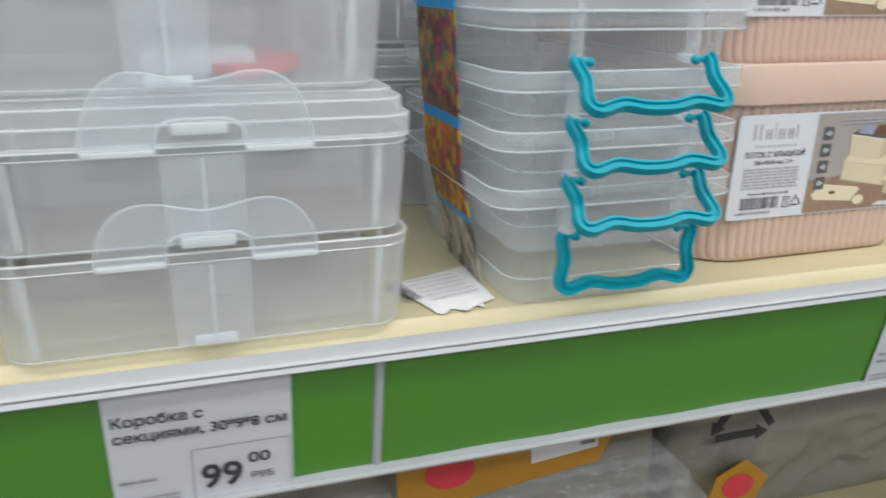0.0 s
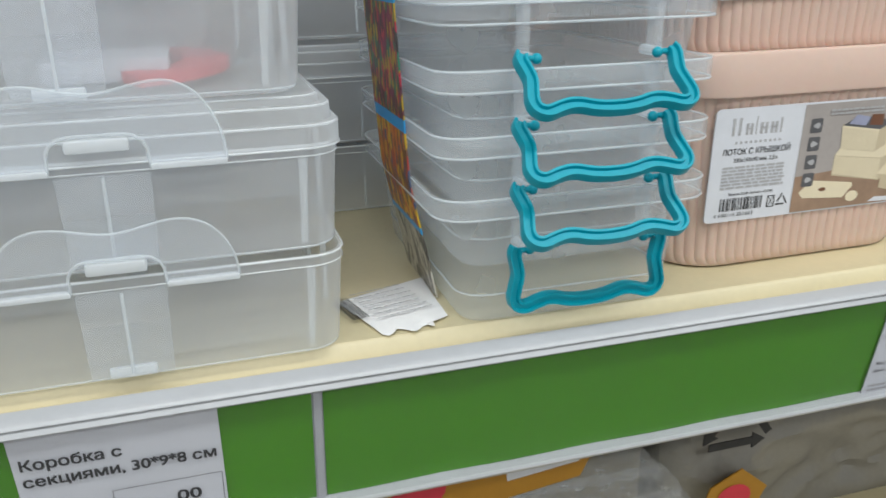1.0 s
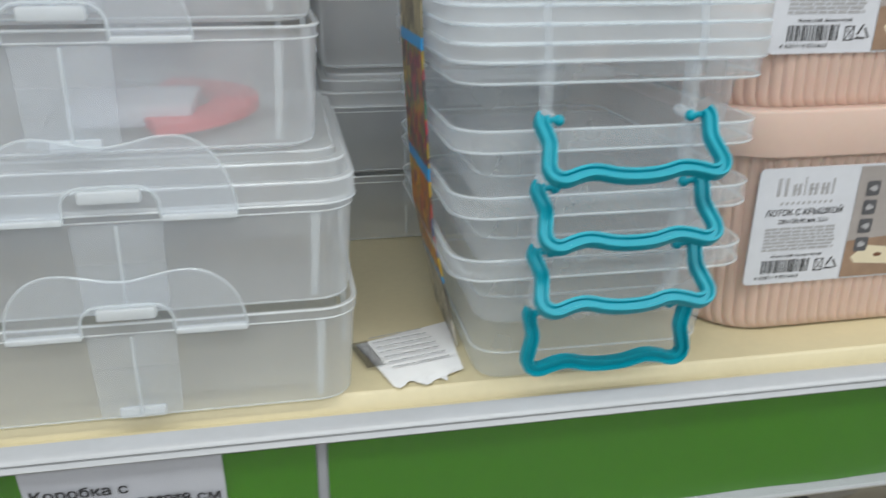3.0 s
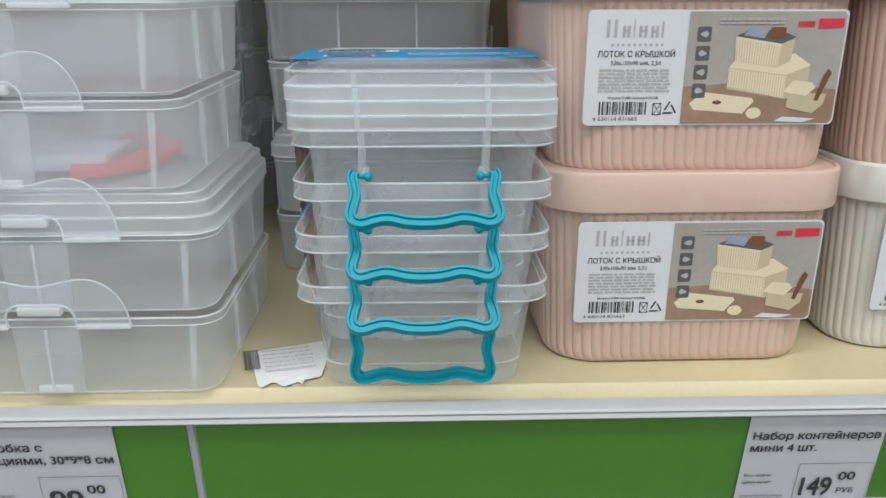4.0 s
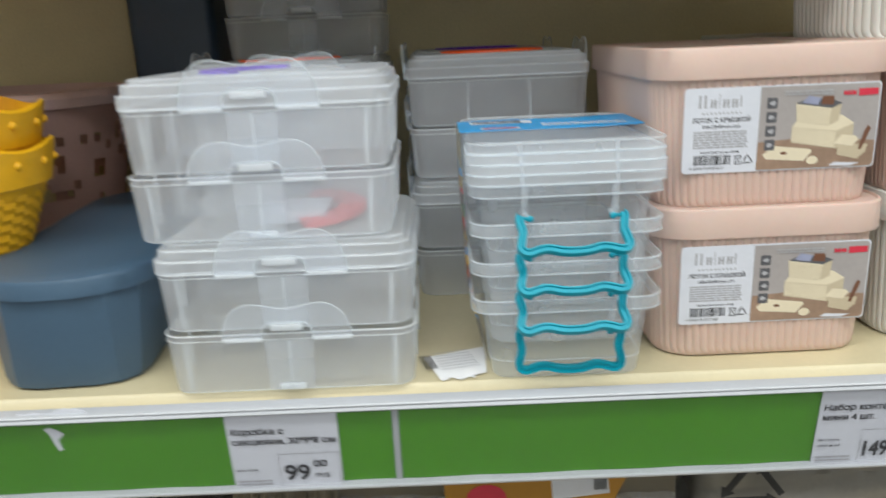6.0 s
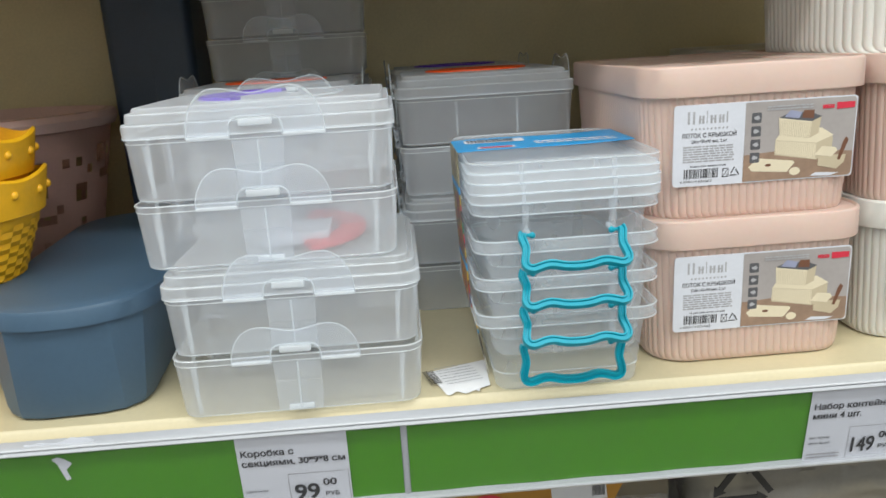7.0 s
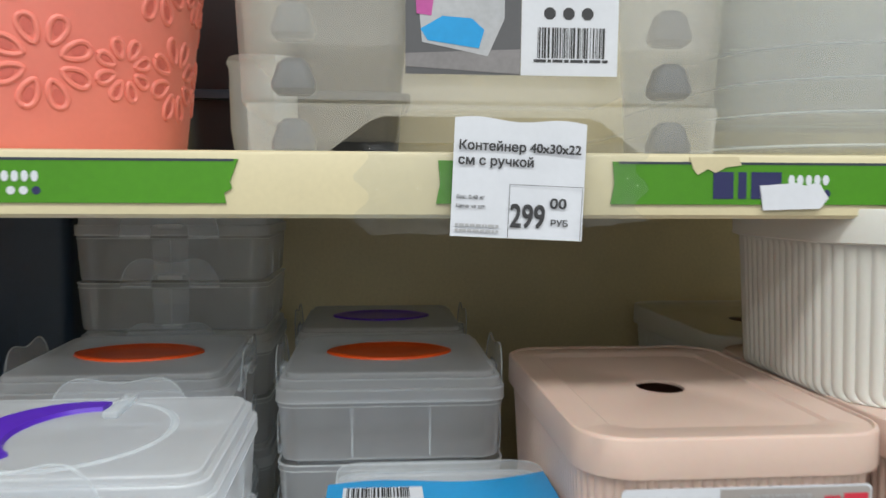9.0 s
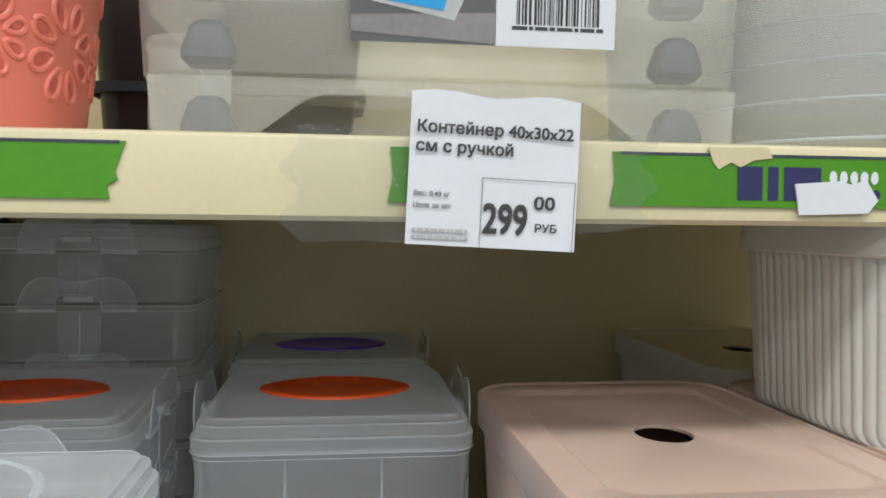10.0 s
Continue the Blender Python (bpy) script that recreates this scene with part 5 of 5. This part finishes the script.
part("red_dot", flat(bmesh.new(), [(0.067 + 0.0135 * math.cos(a * 0.35), 0.096 + 0.0105 * math.sin(a * 0.35)) for a in range(18)], -0.0014), REDINK, lbl, "red round mark")
part("white_patch", flat(bmesh.new(), [(0.112, 0.092), (0.151, 0.096), (0.149, 0.114), (0.111, 0.114)], -0.0014), PAPER, lbl, "white bar code patch")
print_part("patch_bars", barcode(bmesh.new(), 0.140, 0.149, 0.099, 0.110, random.Random(3), -0.0018), INK, lbl)

bag = thing("white_bag", "white plastic bag with a black recycling sign", "packaged goods", DEEP)
part("body", soft_pack(0.222, 0.520, 0.028, 0.340, 0.0005, 0.124, 0.016, 3), BAGSHADE, bag)
bm = bmesh.new()
c = Vector((0.252, 0.090))
for k in range(3):
    corner = [Vector((math.cos(radians(90 + 120 * (k + s))) * 0.027, math.sin(radians(90 + 120 * (k + s))) * 0.022)) for s in (0, 1)]
    p, q = corner[0].lerp(corner[1], 0.12), corner[0].lerp(corner[1], 0.72)
    n_ = (q - p).normalized()
    o = Vector((-n_.y, n_.x)) * 0.0024
    plate(bm, [tuple(c + v) for v in (p - o, q - o, q + o, p + o)], 0.0085, 0.0095)
    plate(bm, [tuple(c + v) for v in (q - o * 2.2, q + n_ * 0.008, q + o * 2.2)], 0.0084, 0.0096)
part("recycling_sign", bm, INK, bag, "black recycling sign")
stk = part("amber_sticker", plate(bmesh.new(), [(0.232, 0.030), (0.266, 0.024), (0.276, 0.044), (0.258, 0.060), (0.238, 0.050)], 0.0085, 0.0095), AMBERSHADE, bag, "amber sticker")
part("red_dot", flat(bmesh.new(), [(0.254 + 0.011 * math.cos(a * 0.35), 0.041 + 0.009 * math.sin(a * 0.35)) for a in range(18)], 0.0080), REDINK, stk)
# this pack's near-black colour stands in for the shade at the left
part("body", soft_pack(-0.330, -0.135, 0.030, 0.320, 0.0005, 0.100, 0.014, 5), GLOOM, thing("gloom_dark_pack", "soft pack coloured near black for the shade under the shelf", "packaged goods", DEEP))
part("body", soft_pack(-0.62, -0.34, 0.030, 0.320, 0.0005, 0.110, 0.014, 6), BAGSHADE, thing("pale_bag", "pale plastic pack in shade", "packaged goods", DEEP))
